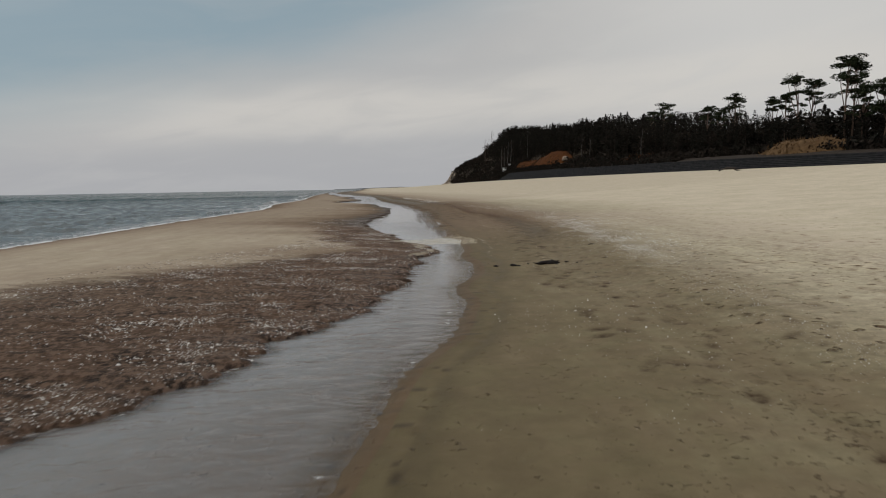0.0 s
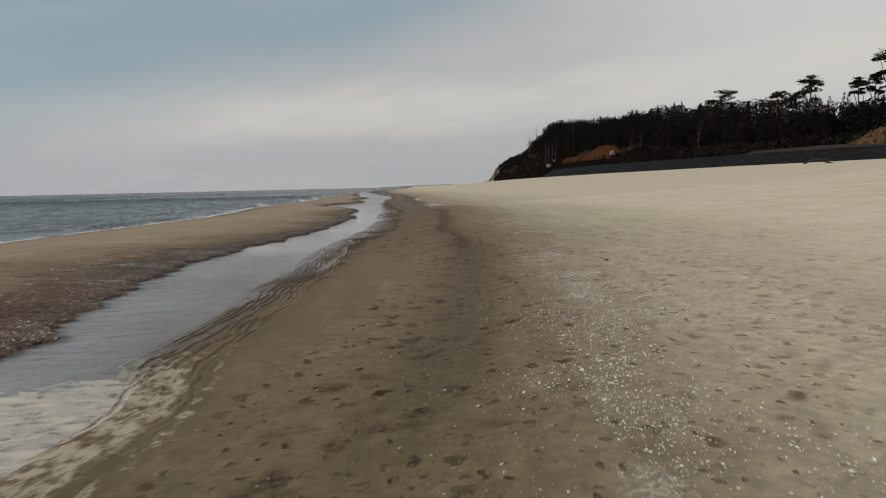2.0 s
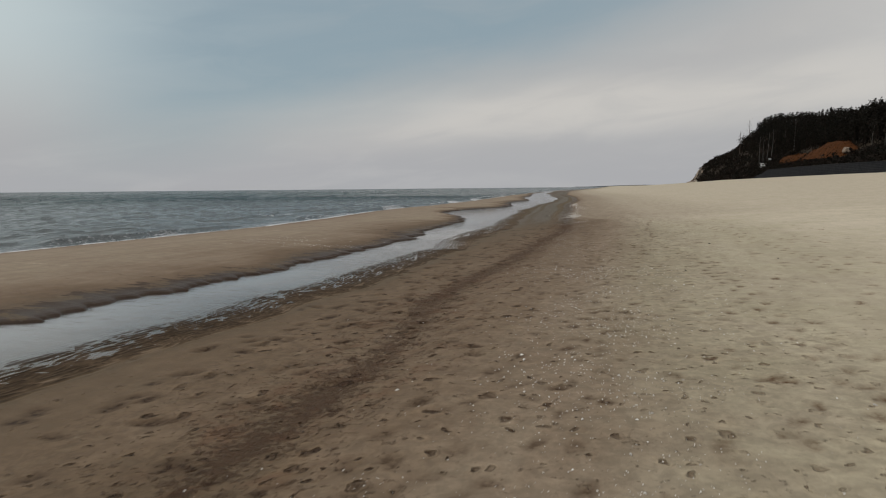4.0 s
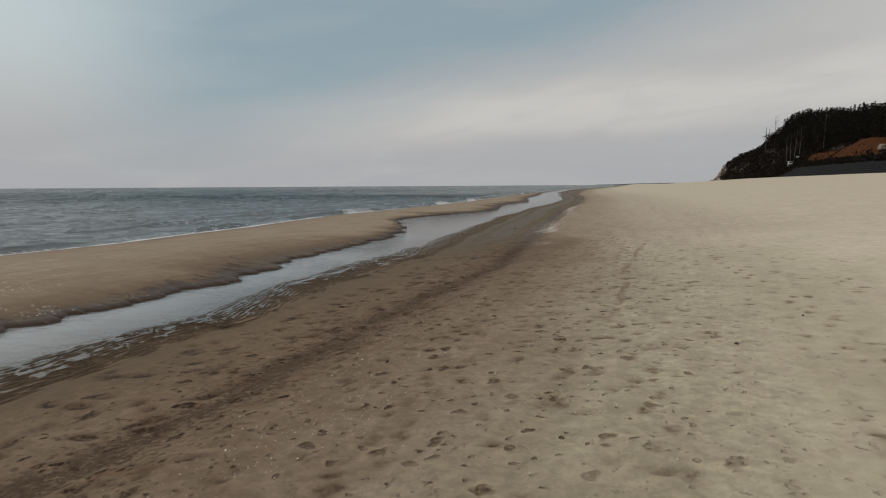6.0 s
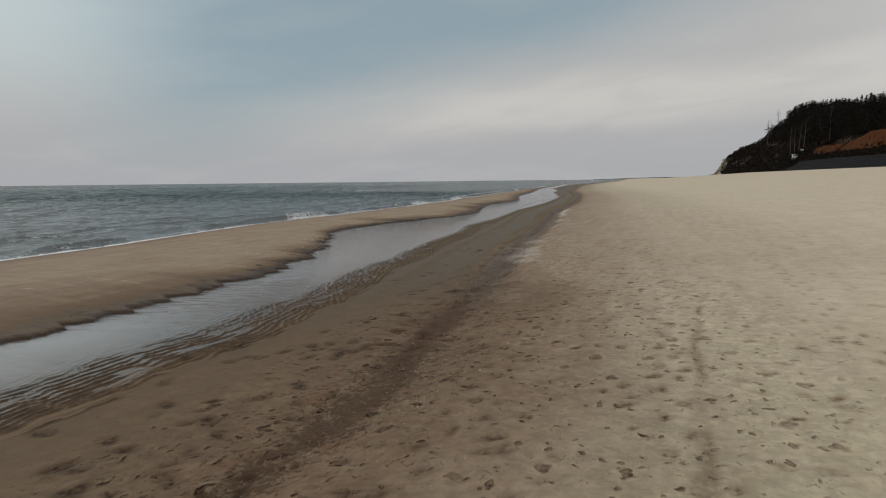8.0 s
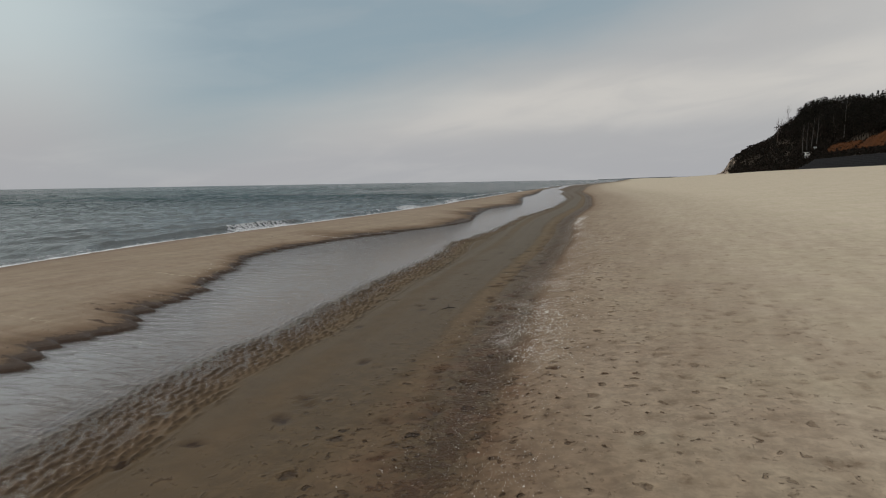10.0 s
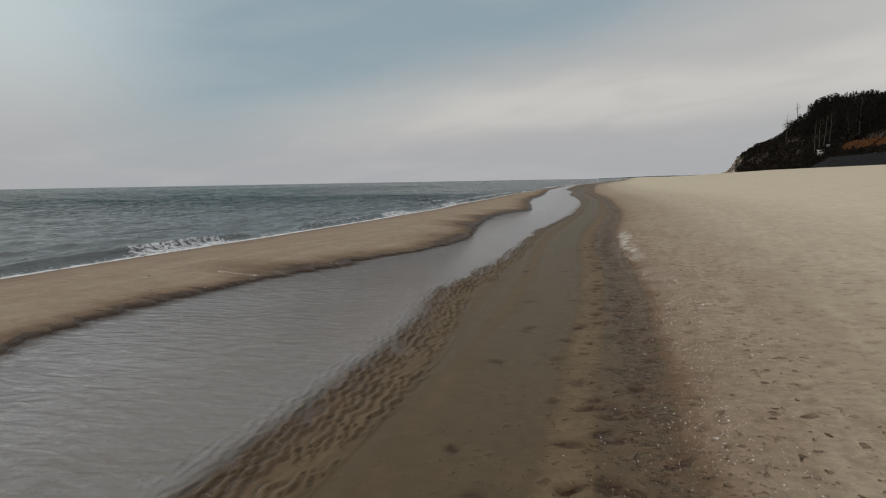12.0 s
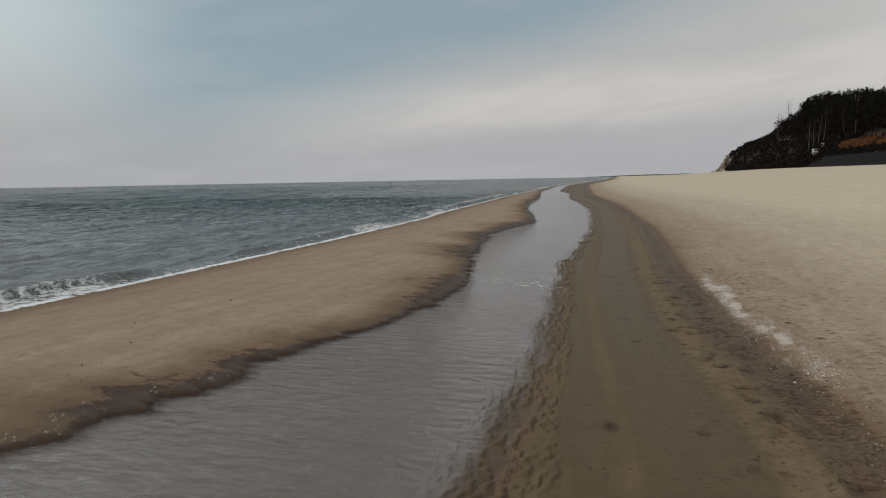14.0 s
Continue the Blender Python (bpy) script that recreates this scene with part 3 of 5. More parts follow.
def build_ground():
    rng = np.random.default_rng(4)
    near = np.r_[np.arange(18, 50, 0.12), np.arange(50, 74, 0.15), np.arange(74, 154, 0.1), np.arange(154, 176, 0.15)]
    far = [near[-1]]
    while far[-1] < 4850:
        far.append(far[-1] + max(0.2, (far[-1] - 168) * 0.035))
    ys = np.r_[np.linspace(-300, 17, 14), near, np.array(far[1:])]
    s, cl, cr = SHORE(ys), bank_left(ys), bank_right(ys)
    wid = RIPPLES(ys) * np.clip((500 - ys) / 200, 0.2, 1)
    lit, cx = np.maximum(LITTER(ys), cr + wid + 0.3), CREST_X(ys)
    g1, g2 = lit + np.minimum(14, (cx - lit) * 0.3), lit + np.minimum(32, (cx - lit) * 0.6)
    inner = np.maximum(cl + (cr - cl) * 0.3, cr - 0.8)
    marks = [(ys * 0 - 4200, 0), (s - 90, 6), (s, 12), (s + (cl - s) * 0.62, 14), (cl - np.minimum(0.6, (cl - s) * 0.1), 34), (cl, 9), (inner, 12),
             (cr + wid * 1.1, 110), (lit, 40), (g1, 145), (g2, 24), (cx, 22), (cx + 5, 5), (cx + 24, 8), (cx + 90, 16), (ys * 0 + 4200, 10)]
    cols = [marks[0][0]]
    for (a, _), (b, n) in zip(marks, marks[1:]):
        for k in range(1, n + 1):
            cols.append(a + (b - a) * k / n)
    X = np.stack(cols, 1)
    Y = np.repeat(ys[:, None], X.shape[1], 1)
    Z = land(X, Y)
    CR, W, LIT = cr[:, None], wid[:, None], lit[:, None]
    S, CL = s[:, None], cl[:, None]
    rip, lee_shade = ripple_height(X, Y, CR, W)
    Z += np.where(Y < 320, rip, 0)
    lee_shade = np.interp(Y, (60, 70, 98, 108), (0.75, 1.0, 1.0, 0.8)) * lee_shade * (Y < 320) * (Y > 18)
    # painted sheen strongest by the left bank, where more sky is reflected
    bed_sheen = np.interp(Y, (138, 150), (1.05, 0.56)) * step(X, CL, CL + 0.3) * (1 - step(X, CR - 0.5, CR + 0.1))
    bed_sheen = bed_sheen * (1.0 - np.interp(Y, (30, 44, 60, 112, 126), (0.5, 0.35, 0.62, 0.62, 0.42)) * step((X - CL) / np.maximum(CR - CL, 0.3), 0.12, 0.85)) * np.interp(Y, (28, 44, 60, 110, 124), (0.62, 0.95, 0.8, 0.75, 1.0))
    u = X - LIT
    dry = step(u, 0.5, 5) * (1 - step(u, 55, 70))
    Z += dry * np.where(Y < 600, (0.045 - 0.035 * step(u, 8, 20)) * (fbm(X * 0.5, Y * 0.4, 3) - 0.5) + (0.10 - 0.08 * step(u, 8, 20)) * (fbm(X * 0.09, Y * 0.06, 2) - 0.5), 0)
    # wheel ruts on the firm wet sand
    for off, dep in ((-4.1, 0.012), (-2.6, 0.014), (-1.9, 0.008)):
        Z -= dep * np.exp(-((u - off - 0.25 * np.sin(Y * 0.06)) / 0.17) ** 2) * step(Y, 119, 132) * np.where(X > CR + W, 1, 0)
    rut = 0
    for off in (-4.1, -2.6, -1.9):
        rut = rut + np.exp(-((u - off - 0.25 * np.sin(Y * 0.06)) / 0.34) ** 2) * step(Y, 112, 128) * np.where(X > CR + W, 1, 0)
    # narrow wheel line through the dry sand
    line = np.interp(Y, (94, 98, 100.5, 103.5, 110, 113, 118), (43.73, 43.72, 43.64, 43.33, 43.33, 43.44, 43.82)) + 0.04 * np.sin(Y * 1.7)
    groove = np.exp(-((X - line) / 0.075) ** 2) * step(Y, 94, 97) * (1 - step(Y, 114, 118)) * (0.45 + 0.55 * step(vnoise(Y * 0.45, 0 * Y + 4), 0.3, 0.6))
    prints = 0.5 * groove * step(vnoise(Y * 1.7, 0 * Y), 0.25, 0.5)
    Z -= 0.03 * groove
    # footprints
    tracks = []
    for lane, count in ((1.0, 520), (-1.2, 420), (-2.4, 420), (-0.1, 460), (3.2, 720), (6.0, 640), (9.5, 420), (13.0, 200)):
        py = rng.uniform(19, 174, count)
        tracks += [(a, LITTER(a) + lane + rng.normal(0, 1.25), rng.normal(0.2, 0.9), rng.uniform(0.7, 1.15)) for a in py]
    for x0, y0, x1, y1 in ((39.0, 135, 33.9, 172), (46.5, 70, 41.0, 132), (43.2, 72, 38.6, 126), (48.5, 84, 45.0, 128), (43.5, 26, 47.2, 66), (46.0, 30, 49.5, 66)):
        n = int(abs(y1 - y0) / 0.62)
        for k in range(n):
            f = k / n
            side = 0.13 if k % 2 else -0.13
            tracks.append((y0 + (y1 - y0) * f, x0 + (x1 - x0) * f + side + 0.35 * math.sin(f * 9), 0.05, 1.0))
    for py, px, turn, size in tracks:
        if py < 66 and px < LITTER(py) - 1.5:
            continue
        if py > 110 and px < LITTER(py) - 1.0 and (py * 7.31) % 1.0 < 0.8:
            continue
        j0, j1 = np.searchsorted(ys, (py - 0.45, py + 0.45))
        if j1 - j0 < 3:
            continue
        row = X[(j0 + j1) // 2]
        k0, k1 = np.searchsorted(row, (px - 0.45, px + 0.45))
        if k1 - k0 < 3:
            continue
        dx, dy = X[j0:j1, k0:k1] - px, Y[j0:j1, k0:k1] - py
        size = size * (1.35 if px < LITTER(py) else 1.0)
        a, b = dx * math.cos(turn) + dy * math.sin(turn), -dx * math.sin(turn) + dy * math.cos(turn)
        d = np.hypot(a / (0.085 * size), b / (0.155 * size))
        clear = (1.0 if py > 70 else 0.75) if px < LITTER(py) + 0.5 else (0.42 if py > 112 else 0.8 if py > 66 else 0.55)
        dep = rng.uniform(0.012, 0.034) * clear
        Z[j0:j1, k0:k1] += dep * (-1.0 * np.exp(-d ** 4) + 0.35 * np.exp(-((d - 1.55) / 0.35) ** 2))
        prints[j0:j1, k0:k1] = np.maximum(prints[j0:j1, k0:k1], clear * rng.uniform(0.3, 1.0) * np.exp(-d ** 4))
    # how wet, and what lies on it
    bar = np.clip((X - S) / np.maximum(CL - S, 0.5), 0, 1)
    back_edge = np.exp(-np.clip(CL - X, 0, 99) / ((0.7 + 1.3 * vnoise(Y * 0.3, 0 * Y + 2)) * (1 + 1.3 * (1 - step(Y, 62, 84))) * (1 - 0.6 * step(Y, 123, 132) * (1 - step(Y, 144, 150)))))
    wet = np.where(X < CL, np.maximum(0.44 + 0.09 * step(CL - X, 9, 2) * step(Y, 66, 84) * (1 - step(Y, 108, 122)) - 0.12 * (1 - step(Y, 48, 66)) + 0.4 * np.exp(-np.clip(X - S, 0, 99) / 2.2), 0.42 + 0.09 * step(CL - X, 9, 2) * step(Y, 66, 84) * (1 - step(Y, 108, 122)) - 0.12 * (1 - step(Y, 48, 66)) + 0.62 * back_edge), 1.0)
    firm = np.interp(Y, (18, 24, 32, 46, 62, 72, 105, 125), (0.78, 0.74, 0.70, 0.73, 0.66, 0.72, 0.75, 0.95))
    wet = np.where(X > CR, 1 - (1.10 * step(u, -4, 0) * 0.1 + 1 - firm) * step(X, CR + 0.4 * W, CR + 1.2 * W + 0.3), wet)
    reach = np.interp(Y, (18, 24, 36, 44, 60, 72, 90, 104, 118, 130, 143, 190), (5.0, 4.4, 4.0, 4.8, 6.4, 8.0, 8.6, 7.6, 5.4, 3.6, 2.8, 3.2)) + 2.4 * (fbm(Y * 0.05, 0 * Y, 2) - 0.5) + 1.6 * (fbm(X * 0.3, Y * 0.25, 2) - 0.5)
    wet = wet - np.interp(Y, (46, 64, 112, 126), (0.20, 0.26, 0.26, 0.20)) * step(X, CR - 0.1, CR + 0.5) * (1 - step(X, CR + 0.75 * W, CR + 1.05 * W))
    wet = np.where(u > 0, (firm - 0.11) - (firm - 0.38) * step(u, 0.2, reach) - 0.26 * step(u, reach, reach + 9), wet)
    later = 0.52 - 0.10 * step(u, 0.5, 3) - 0.14 * step(u, 3, 9) - 0.15 * step(u, 9, 20)
    wet = np.where(u > 0, wet + (later - wet) * step(Y, 112, 124) * step(u, 0, 0.9), wet)
    wet = wet + 0.27 * np.exp(-((u - 0.05) / 0.9) ** 2) * step(Y, 44, 52) * (1 - step(Y, 66, 74)) + 0.34 * np.exp(-((u - 0.05) / 0.6) ** 2) * step(Y, 112, 124)
    wet = wet + 0.24 * rut - 0.17 * step(Y, 116, 130) * (X > CR + W) * (u < -0.6) * step(vnoise(u * 1.1 + 3, Y * 0.012), 0.35, 0.75)
    litter = (0.46 - 0.42 * (1 - step(Y, 58, 74))) * np.exp(-((u + 0.15 * np.sin(Y * 0.4)) / 0.36) ** 2) + (0.06 + 0.24 * step(Y, 58, 74)) * np.exp(-((u - 0.1) / 1.5) ** 2)
    litter = litter * (1 - 0.45 * step(Y, 112, 128)) * (1 - step(Y, 300, 420)) * (0.5 + 0.9 * fbm(Y * 0.35, X * 1.4, 2))
    bed = (1 - step(Y, 48, 74)) * step(X - CL + 2.6 * (fbm(X * 0.35, Y * 0.5, 3) - 0.5), -12.5 + 7 * step(Y, 33, 43), -5.0 + 3.2 * step(Y, 33, 46)) * (X < CL + 0.1)
    rim = back_edge * (X < CL + 0.15) * step(Y, 52, 66) * (1 - step(Y, 300, 340)) * (0.55 + 0.6 * step(vnoise(Y * 0.21 + 0.2 * X, X * 0.05), 0.25, 0.5))
    rim = np.maximum(rim, 1.25 * np.exp(-(np.clip(CL - X, 0, 99) / (0.12 + 0.3 * vnoise(Y * 0.9, 0 * Y + 4))) ** 2) * (X < CL + 0.1) * (Y < 330))
    Z += 0.09 * bed * (X < CL - 0.1) * (fbm(X * 1.7, Y * 2.3, 3) - 0.5)
    wx = X - SHELLS(Y)
    dense = (0.7 * step(Y, 26, 34) * (1 - step(Y, 38, 46)) + 0.75 * step(Y, 38, 46) * (1 - step(Y, 62, 70)) + 0.10 * step(Y, 117, 121) * (1 - step(Y, 129.5, 134.8)) + 0.6 * step(Y, 123.5, 125.0) * (1 - step(Y, 128, 132))
             + 1.3 * step(Y, 151, 157) * (1 - step(Y, 167, 172)) + 0.5 * step(Y, 127, 137) * (1 - step(Y, 146, 151)))
    white = dense * np.exp(-(wx / (0.5 + 0.15 * (Y < 70))) ** 2) * (0.55 + 0.6 * vnoise(Y * 0.5, X * 0.7)) * (0.55 + 0.65 * step(fbm(X * 2.2, Y * 1.0 + 3, 3), 0.34, 0.62))
    side = X - CR
    cream = 0.75 * step(side, -0.5, -0.1) * (1 - step(side, 0.8, 1.4)) * step(Y, 46.5, 48) * (1 - step(Y, 51.5, 54.5))
    cream = np.maximum(cream, 0.56 * np.exp(-((side - 1.35 - 0.25 * (vnoise(Y * 1.1, 0 * Y + 6) - 0.5)) / 0.16) ** 2) * step(Y, 41, 43) * (1 - step(Y, 52, 56)))
    cream = np.maximum(cream, 0.85 * np.exp(-((X - CL + 0.25 + 0.2 * vnoise(Y * 1.3, 0 * Y)) / 0.32) ** 2) * step(Y, 41, 43) * (1 - step(Y, 49.5, 52)))
    for x0, x1, yy, bend in ((20.8, 25.4, 48.4, 0.5), (24.5, 28.8, 55.6, -0.3), (21.0, 26.6, 114.6, -0.12), (21.4, 25.4, 123.4, -0.1), (19.6, 22.9, 131.3, 0.0), (24.8, 27.2, 64.6, 0.0), (20.6, 25.6, 82.5, 0.1), (28.2, 29.9, 89.0, 0.5), (22.6, 25.0, 112.0, 0.2), (29.2, 30.4, 94.2, 0.3)):
        mid = yy + bend * (X - x0) / 4 + 0.35 * (vnoise(X * 1.3, 0 * X + yy) - 0.5)
        cream = np.maximum(cream, 0.66 * np.exp(-((Y - mid) / 0.16) ** 2) * step(X, x0, x0 + 0.8) * (1 - step(X, x1 - 1, x1)))
    olive = np.interp(Y, (18, 45, 62, 120, 144), (0.8, 0.65, 0.1, 0.05, 0.30)) * (X > CR + 0.5 * W) * (1 - step(u, 4, 9))
    olive = olive * np.where(Y > 112, 0.35 + 0.9 * step(vnoise(u * 0.9 + 7, Y * 0.01), 0.35, 0.65), 1.0)
    olive = olive * (1 - step(u, -1.0, 0.6) * step(Y, 112, 124))
    olive = np.maximum(olive, 0.65 * step(u, 2.5, 6.0) * (1 - step(u, 9, 16)) * step(Y, 60, 74) * (1 - step(Y, 104, 120)))
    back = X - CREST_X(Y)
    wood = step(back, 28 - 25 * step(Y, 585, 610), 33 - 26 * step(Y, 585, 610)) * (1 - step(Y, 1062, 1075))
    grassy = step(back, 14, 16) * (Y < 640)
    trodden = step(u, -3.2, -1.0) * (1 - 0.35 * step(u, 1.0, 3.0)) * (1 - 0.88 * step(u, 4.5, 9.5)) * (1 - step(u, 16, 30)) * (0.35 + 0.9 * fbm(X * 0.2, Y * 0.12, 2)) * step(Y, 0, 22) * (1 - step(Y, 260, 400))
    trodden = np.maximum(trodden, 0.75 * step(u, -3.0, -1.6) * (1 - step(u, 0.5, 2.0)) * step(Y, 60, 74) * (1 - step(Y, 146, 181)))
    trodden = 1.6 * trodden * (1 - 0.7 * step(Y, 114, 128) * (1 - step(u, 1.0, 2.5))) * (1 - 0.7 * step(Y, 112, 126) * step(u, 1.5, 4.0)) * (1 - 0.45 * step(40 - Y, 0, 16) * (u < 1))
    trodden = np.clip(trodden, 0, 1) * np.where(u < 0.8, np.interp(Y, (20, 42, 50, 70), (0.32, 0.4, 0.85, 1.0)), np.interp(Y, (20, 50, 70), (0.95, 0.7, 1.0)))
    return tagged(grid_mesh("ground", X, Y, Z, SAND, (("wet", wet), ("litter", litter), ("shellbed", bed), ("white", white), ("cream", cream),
                                               ("print", prints), ("olive", olive), ("rim", rim), ("lee_shade", lee_shade), ("bed_sheen", bed_sheen), ("woodland", wood), ("grassy", grassy), ("trodden", np.clip(trodden, 0, 1)))),
                  "pale dry sand beach sloping down to brown wet sand, with footprints", "beach", kind="structure")


def build_sea():
    ys = np.r_[np.linspace(-900, 20, 24), np.arange(22, 60, 0.6), np.arange(60, 300, 0.5), 300 * np.geomspace(1.002, 16.4, 170)]
    d = np.r_[np.linspace(-4, 0, 6), np.arange(0.1, 4, 0.1), np.arange(4, 16, 0.25), np.arange(16, 60, 0.5), np.arange(60, 150, 1.2), np.arange(150, 330, 2.5), 330 * np.geomspace(1.01, 14.5, 50)]
    Y = np.repeat(ys[:, None], len(d), 1)
    D = np.repeat(d[None, :], len(ys), 0)
    X = SHORE(Y) - D
    near = 1 - step(D, 60, 160)
    near = near * (1 - step(Y, 320, 420))
    # swell running in, steeper towards the shore
    ph = D / 7.5 + 0.9 * fbm(Y * 0.03, D * 0.02, 2) + 0.35 * vnoise(Y * 0.12, D * 0.1)
    crest = (0.5 + 0.5 * np.cos(2 * np.pi * ph)) ** 3
    along = step(vnoise(Y * 0.055, np.floor(ph) * 3.1), 0.3, 0.75)
    Z = SEA_Z + near * (0.16 * crest * along * step(D, 0.5, 5) + 0.09 * (fbm(X * 0.45, Y * 0.3, 3) - 0.5) * step(D, 0.3, 3))
    chop = 1 - np.abs(2 * vnoise(X * 0.42 + 0.9 * vnoise(Y * 0.2, X * 0.2), Y * 0.26 + 3) - 1)
    chop2 = 1 - np.abs(2 * vnoise(X * 1.0 + 0.8 * vnoise(Y * 0.5, X * 0.4), Y * 0.7 - 0.3 * X) - 1)
    Z += (1 - step(D, 60, 150)) * (1 - step(Y, 300, 420)) * step(D, 0.6, 5) * (0.21 * chop ** 3 + 0.13 * chop2 ** 2.5 + 0.05 * vnoise(X * 2.3, Y * 1.4) - 0.12)
    swell = 1 - np.abs(2 * vnoise(X * 0.15 + 0.8 * vnoise(Y * 0.07, X * 0.07), Y * 0.085 + 5) - 1)
    Z += step(D, 40, 110) * (1 - step(D, 320, 520)) * (1 - step(Y, 500, 900)) * 0.5 * (swell ** 3 - 0.25)
    # breaker close in
    line = 1.7 + 1.2 * (fbm(Y * 0.045, 0 * Y + 2, 2) - 0.3) + 0.5 * (vnoise(Y * 0.4, 0 * Y) - 0.5)
    tall = step(vnoise(Y * 0.075, 0 * Y + 8), 0.42, 0.72) * step(Y, 80, 100)
    z_b = np.where(D > line, np.exp(-((D - line) / 0.9) ** 2), np.exp(-((D - line) / 0.32) ** 2))
    low = 0.8 * step(vnoise(Y * 0.11, 0 * Y + 14), 0.3, 0.55) * step(Y, 80, 92)
    Z += 0.36 * np.maximum(tall, low) * z_b * np.clip((420 - Y) / 100, 0, 1)
    Z += 0.05 * step(2.5 - D, 0, 2) * (vnoise(X * 2, Y * 1.2) - 0.5)
    broken = step(vnoise(Y * 0.13, 0 * Y + 21), 0.38, 0.6)
    foam = 0.56 * tall * broken * np.exp(-((D - line + 0.45) / 0.7) ** 2)
    foam = np.maximum(foam, 0.8 * np.exp(-(D / 0.9) ** 2) * (D > -0.9))
    face = tall * (1 - broken) * np.exp(-((D - line + 0.15) / 0.7) ** 2)
    foam = np.maximum(foam, (0.36 + 0.2 * tall * broken) * (D < line) * (D > -0.6) * (1 - 0.95 * face))
    foam = np.maximum(foam, 0.42 * np.exp(-((D - 9) / 1.6) ** 2) * step(vnoise(Y * 0.06, 0 * Y + 5), 0.62, 0.8))
    foam = np.maximum(foam, np.where(Y > 240, 0.52 * np.exp(-((D - 3.5) / (2.2 + Y * 0.003)) ** 2) * step(vnoise(Y * 0.02, 0 * Y + 31), 0.25, 0.6), 0))
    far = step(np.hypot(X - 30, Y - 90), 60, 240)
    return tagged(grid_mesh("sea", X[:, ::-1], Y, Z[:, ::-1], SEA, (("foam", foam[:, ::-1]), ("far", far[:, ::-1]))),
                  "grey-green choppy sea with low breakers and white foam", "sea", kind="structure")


def build_stream():
    ys = np.r_[np.linspace(-300, 16, 20), np.arange(18, 330, 0.3), np.geomspace(332, 1400, 60)]
    cl, cr = bank_left(ys) - 0.5, bank_right(ys) + 1.9
    t = np.linspace(0, 1, 30)
    X = cl[:, None] + (cr - cl)[:, None] * t
    Y = np.repeat(ys[:, None], 30, 1)
    left, right = X - bank_left(Y), bank_right(Y) - X
    wob = 0.9 * (vnoise(X * 1.1, 0 * X) - 0.5)
    foam = 0.84 * step(Y, 46.8 + wob, 48.2 + wob) * (1 - step(Y, 50.6 + wob, 52.4 + wob))
    foam = np.maximum(foam, 0.6 * np.exp(-(left / 0.3) ** 2) * step(Y, 43, 46) * (1 - step(Y, 50, 53)))
    foam = np.maximum(foam, 0.5 * np.exp(-((Y - 168.7 + 0.4 * (X - 22)) / 2.6) ** 2))
    foam = np.maximum(foam, 0.42 * np.exp(-(np.minimum(np.abs(left), np.abs(right)) / 0.3) ** 2) * step(vnoise(Y * 0.07, 0 * Y + 3), 0.45, 0.7))
    for yy, xx in ((198, 19.4), (213, 17.7), (230, 15), (245, 12.4)):
        foam = np.maximum(foam, 0.55 * np.exp(-((Y - yy - 0.5 * (X - xx)) / 1.6) ** 2 - np.clip((X - xx) / 3.0, -9, 9) ** 2))
    lively = np.interp(Y, (18, 40, 60, 72, 108, 121.6, 133), (0.35, 0.4, 0.5, 0.12, 0.14, 1.3, 2.0))
    ob = grid_mesh("stream", X, Y, 0 * X, STREAM, (("foam", foam), ("lively", lively)))
    ob.visible_shadow = False
    return tagged(ob, "shallow grey tidal stream reflecting the cloudy sky", "water", kind="structure")


build_ground()
build_sea()
build_stream()


# ---- helpers for things ----
def mesh_of(name, verts, faces, mats, slots=None, smooth=False):
    me = bpy.data.meshes.new(name)
    me.from_pydata([tuple(v) for v in verts], [], faces)
    for m in mats:
        me.materials.append(m)
    if slots is not None:
        me.polygons.foreach_set("material_index", np.asarray(slots, np.int32))
    me.polygons.foreach_set("use_smooth", np.full(len(me.polygons), smooth))
    me.update()
    return me


def raw_mesh(name, V, size, mats, slots=None, smooth=False):
    """Separate faces of `size` corners each, V an array (faces, size, 3)."""
    n = len(V)
    me = bpy.data.meshes.new(name)
    me.vertices.add(n * size)
    me.vertices.foreach_set("co", V.astype(np.float32).ravel())
    me.loops.add(n * size), me.polygons.add(n)
    me.loops.foreach_set("vertex_index", np.arange(n * size, dtype=np.int32))
    me.polygons.foreach_set("loop_start", np.arange(n, dtype=np.int32) * size)
    for m in mats:
        me.materials.append(m)
    if slots is not None:
        me.polygons.foreach_set("material_index", np.asarray(slots, np.int32))
    me.update(calc_edges=True)
    return me


def part(name, me, parent, label=""):
    ob = new(name, me)
    ob.parent = parent
    return tagged(ob, label)


def box(bm, x0, x1, y0, y1, z0, z1, bevel=0.0):
    r = bmesh.ops.create_cube(bm, size=1.0)
    for v in r["verts"]:
        v.co = Vector(((x0 + x1) / 2 + v.co.x * (x1 - x0), (y0 + y1) / 2 + v.co.y * (y1 - y0), (z0 + z1) / 2 + v.co.z * (z1 - z0)))
    if bevel:
        edges = list({e for v in r["verts"] for e in v.link_edges})
        bmesh.ops.bevel(bm, geom=edges, offset=bevel, segments=1, affect="EDGES")


def boxes(name, mat, *dims, bevel=0.0):
    bm = bmesh.new()
    for d in dims:
        box(bm, *d, bevel=bevel)
    me = bpy.data.meshes.new(name)
    bm.to_mesh(me)
    bm.free()
    me.materials.append(mat)
    return me


def ground_z(x, y):
    return float(land(np.array([float(x)]), np.array([float(y)]))[0])


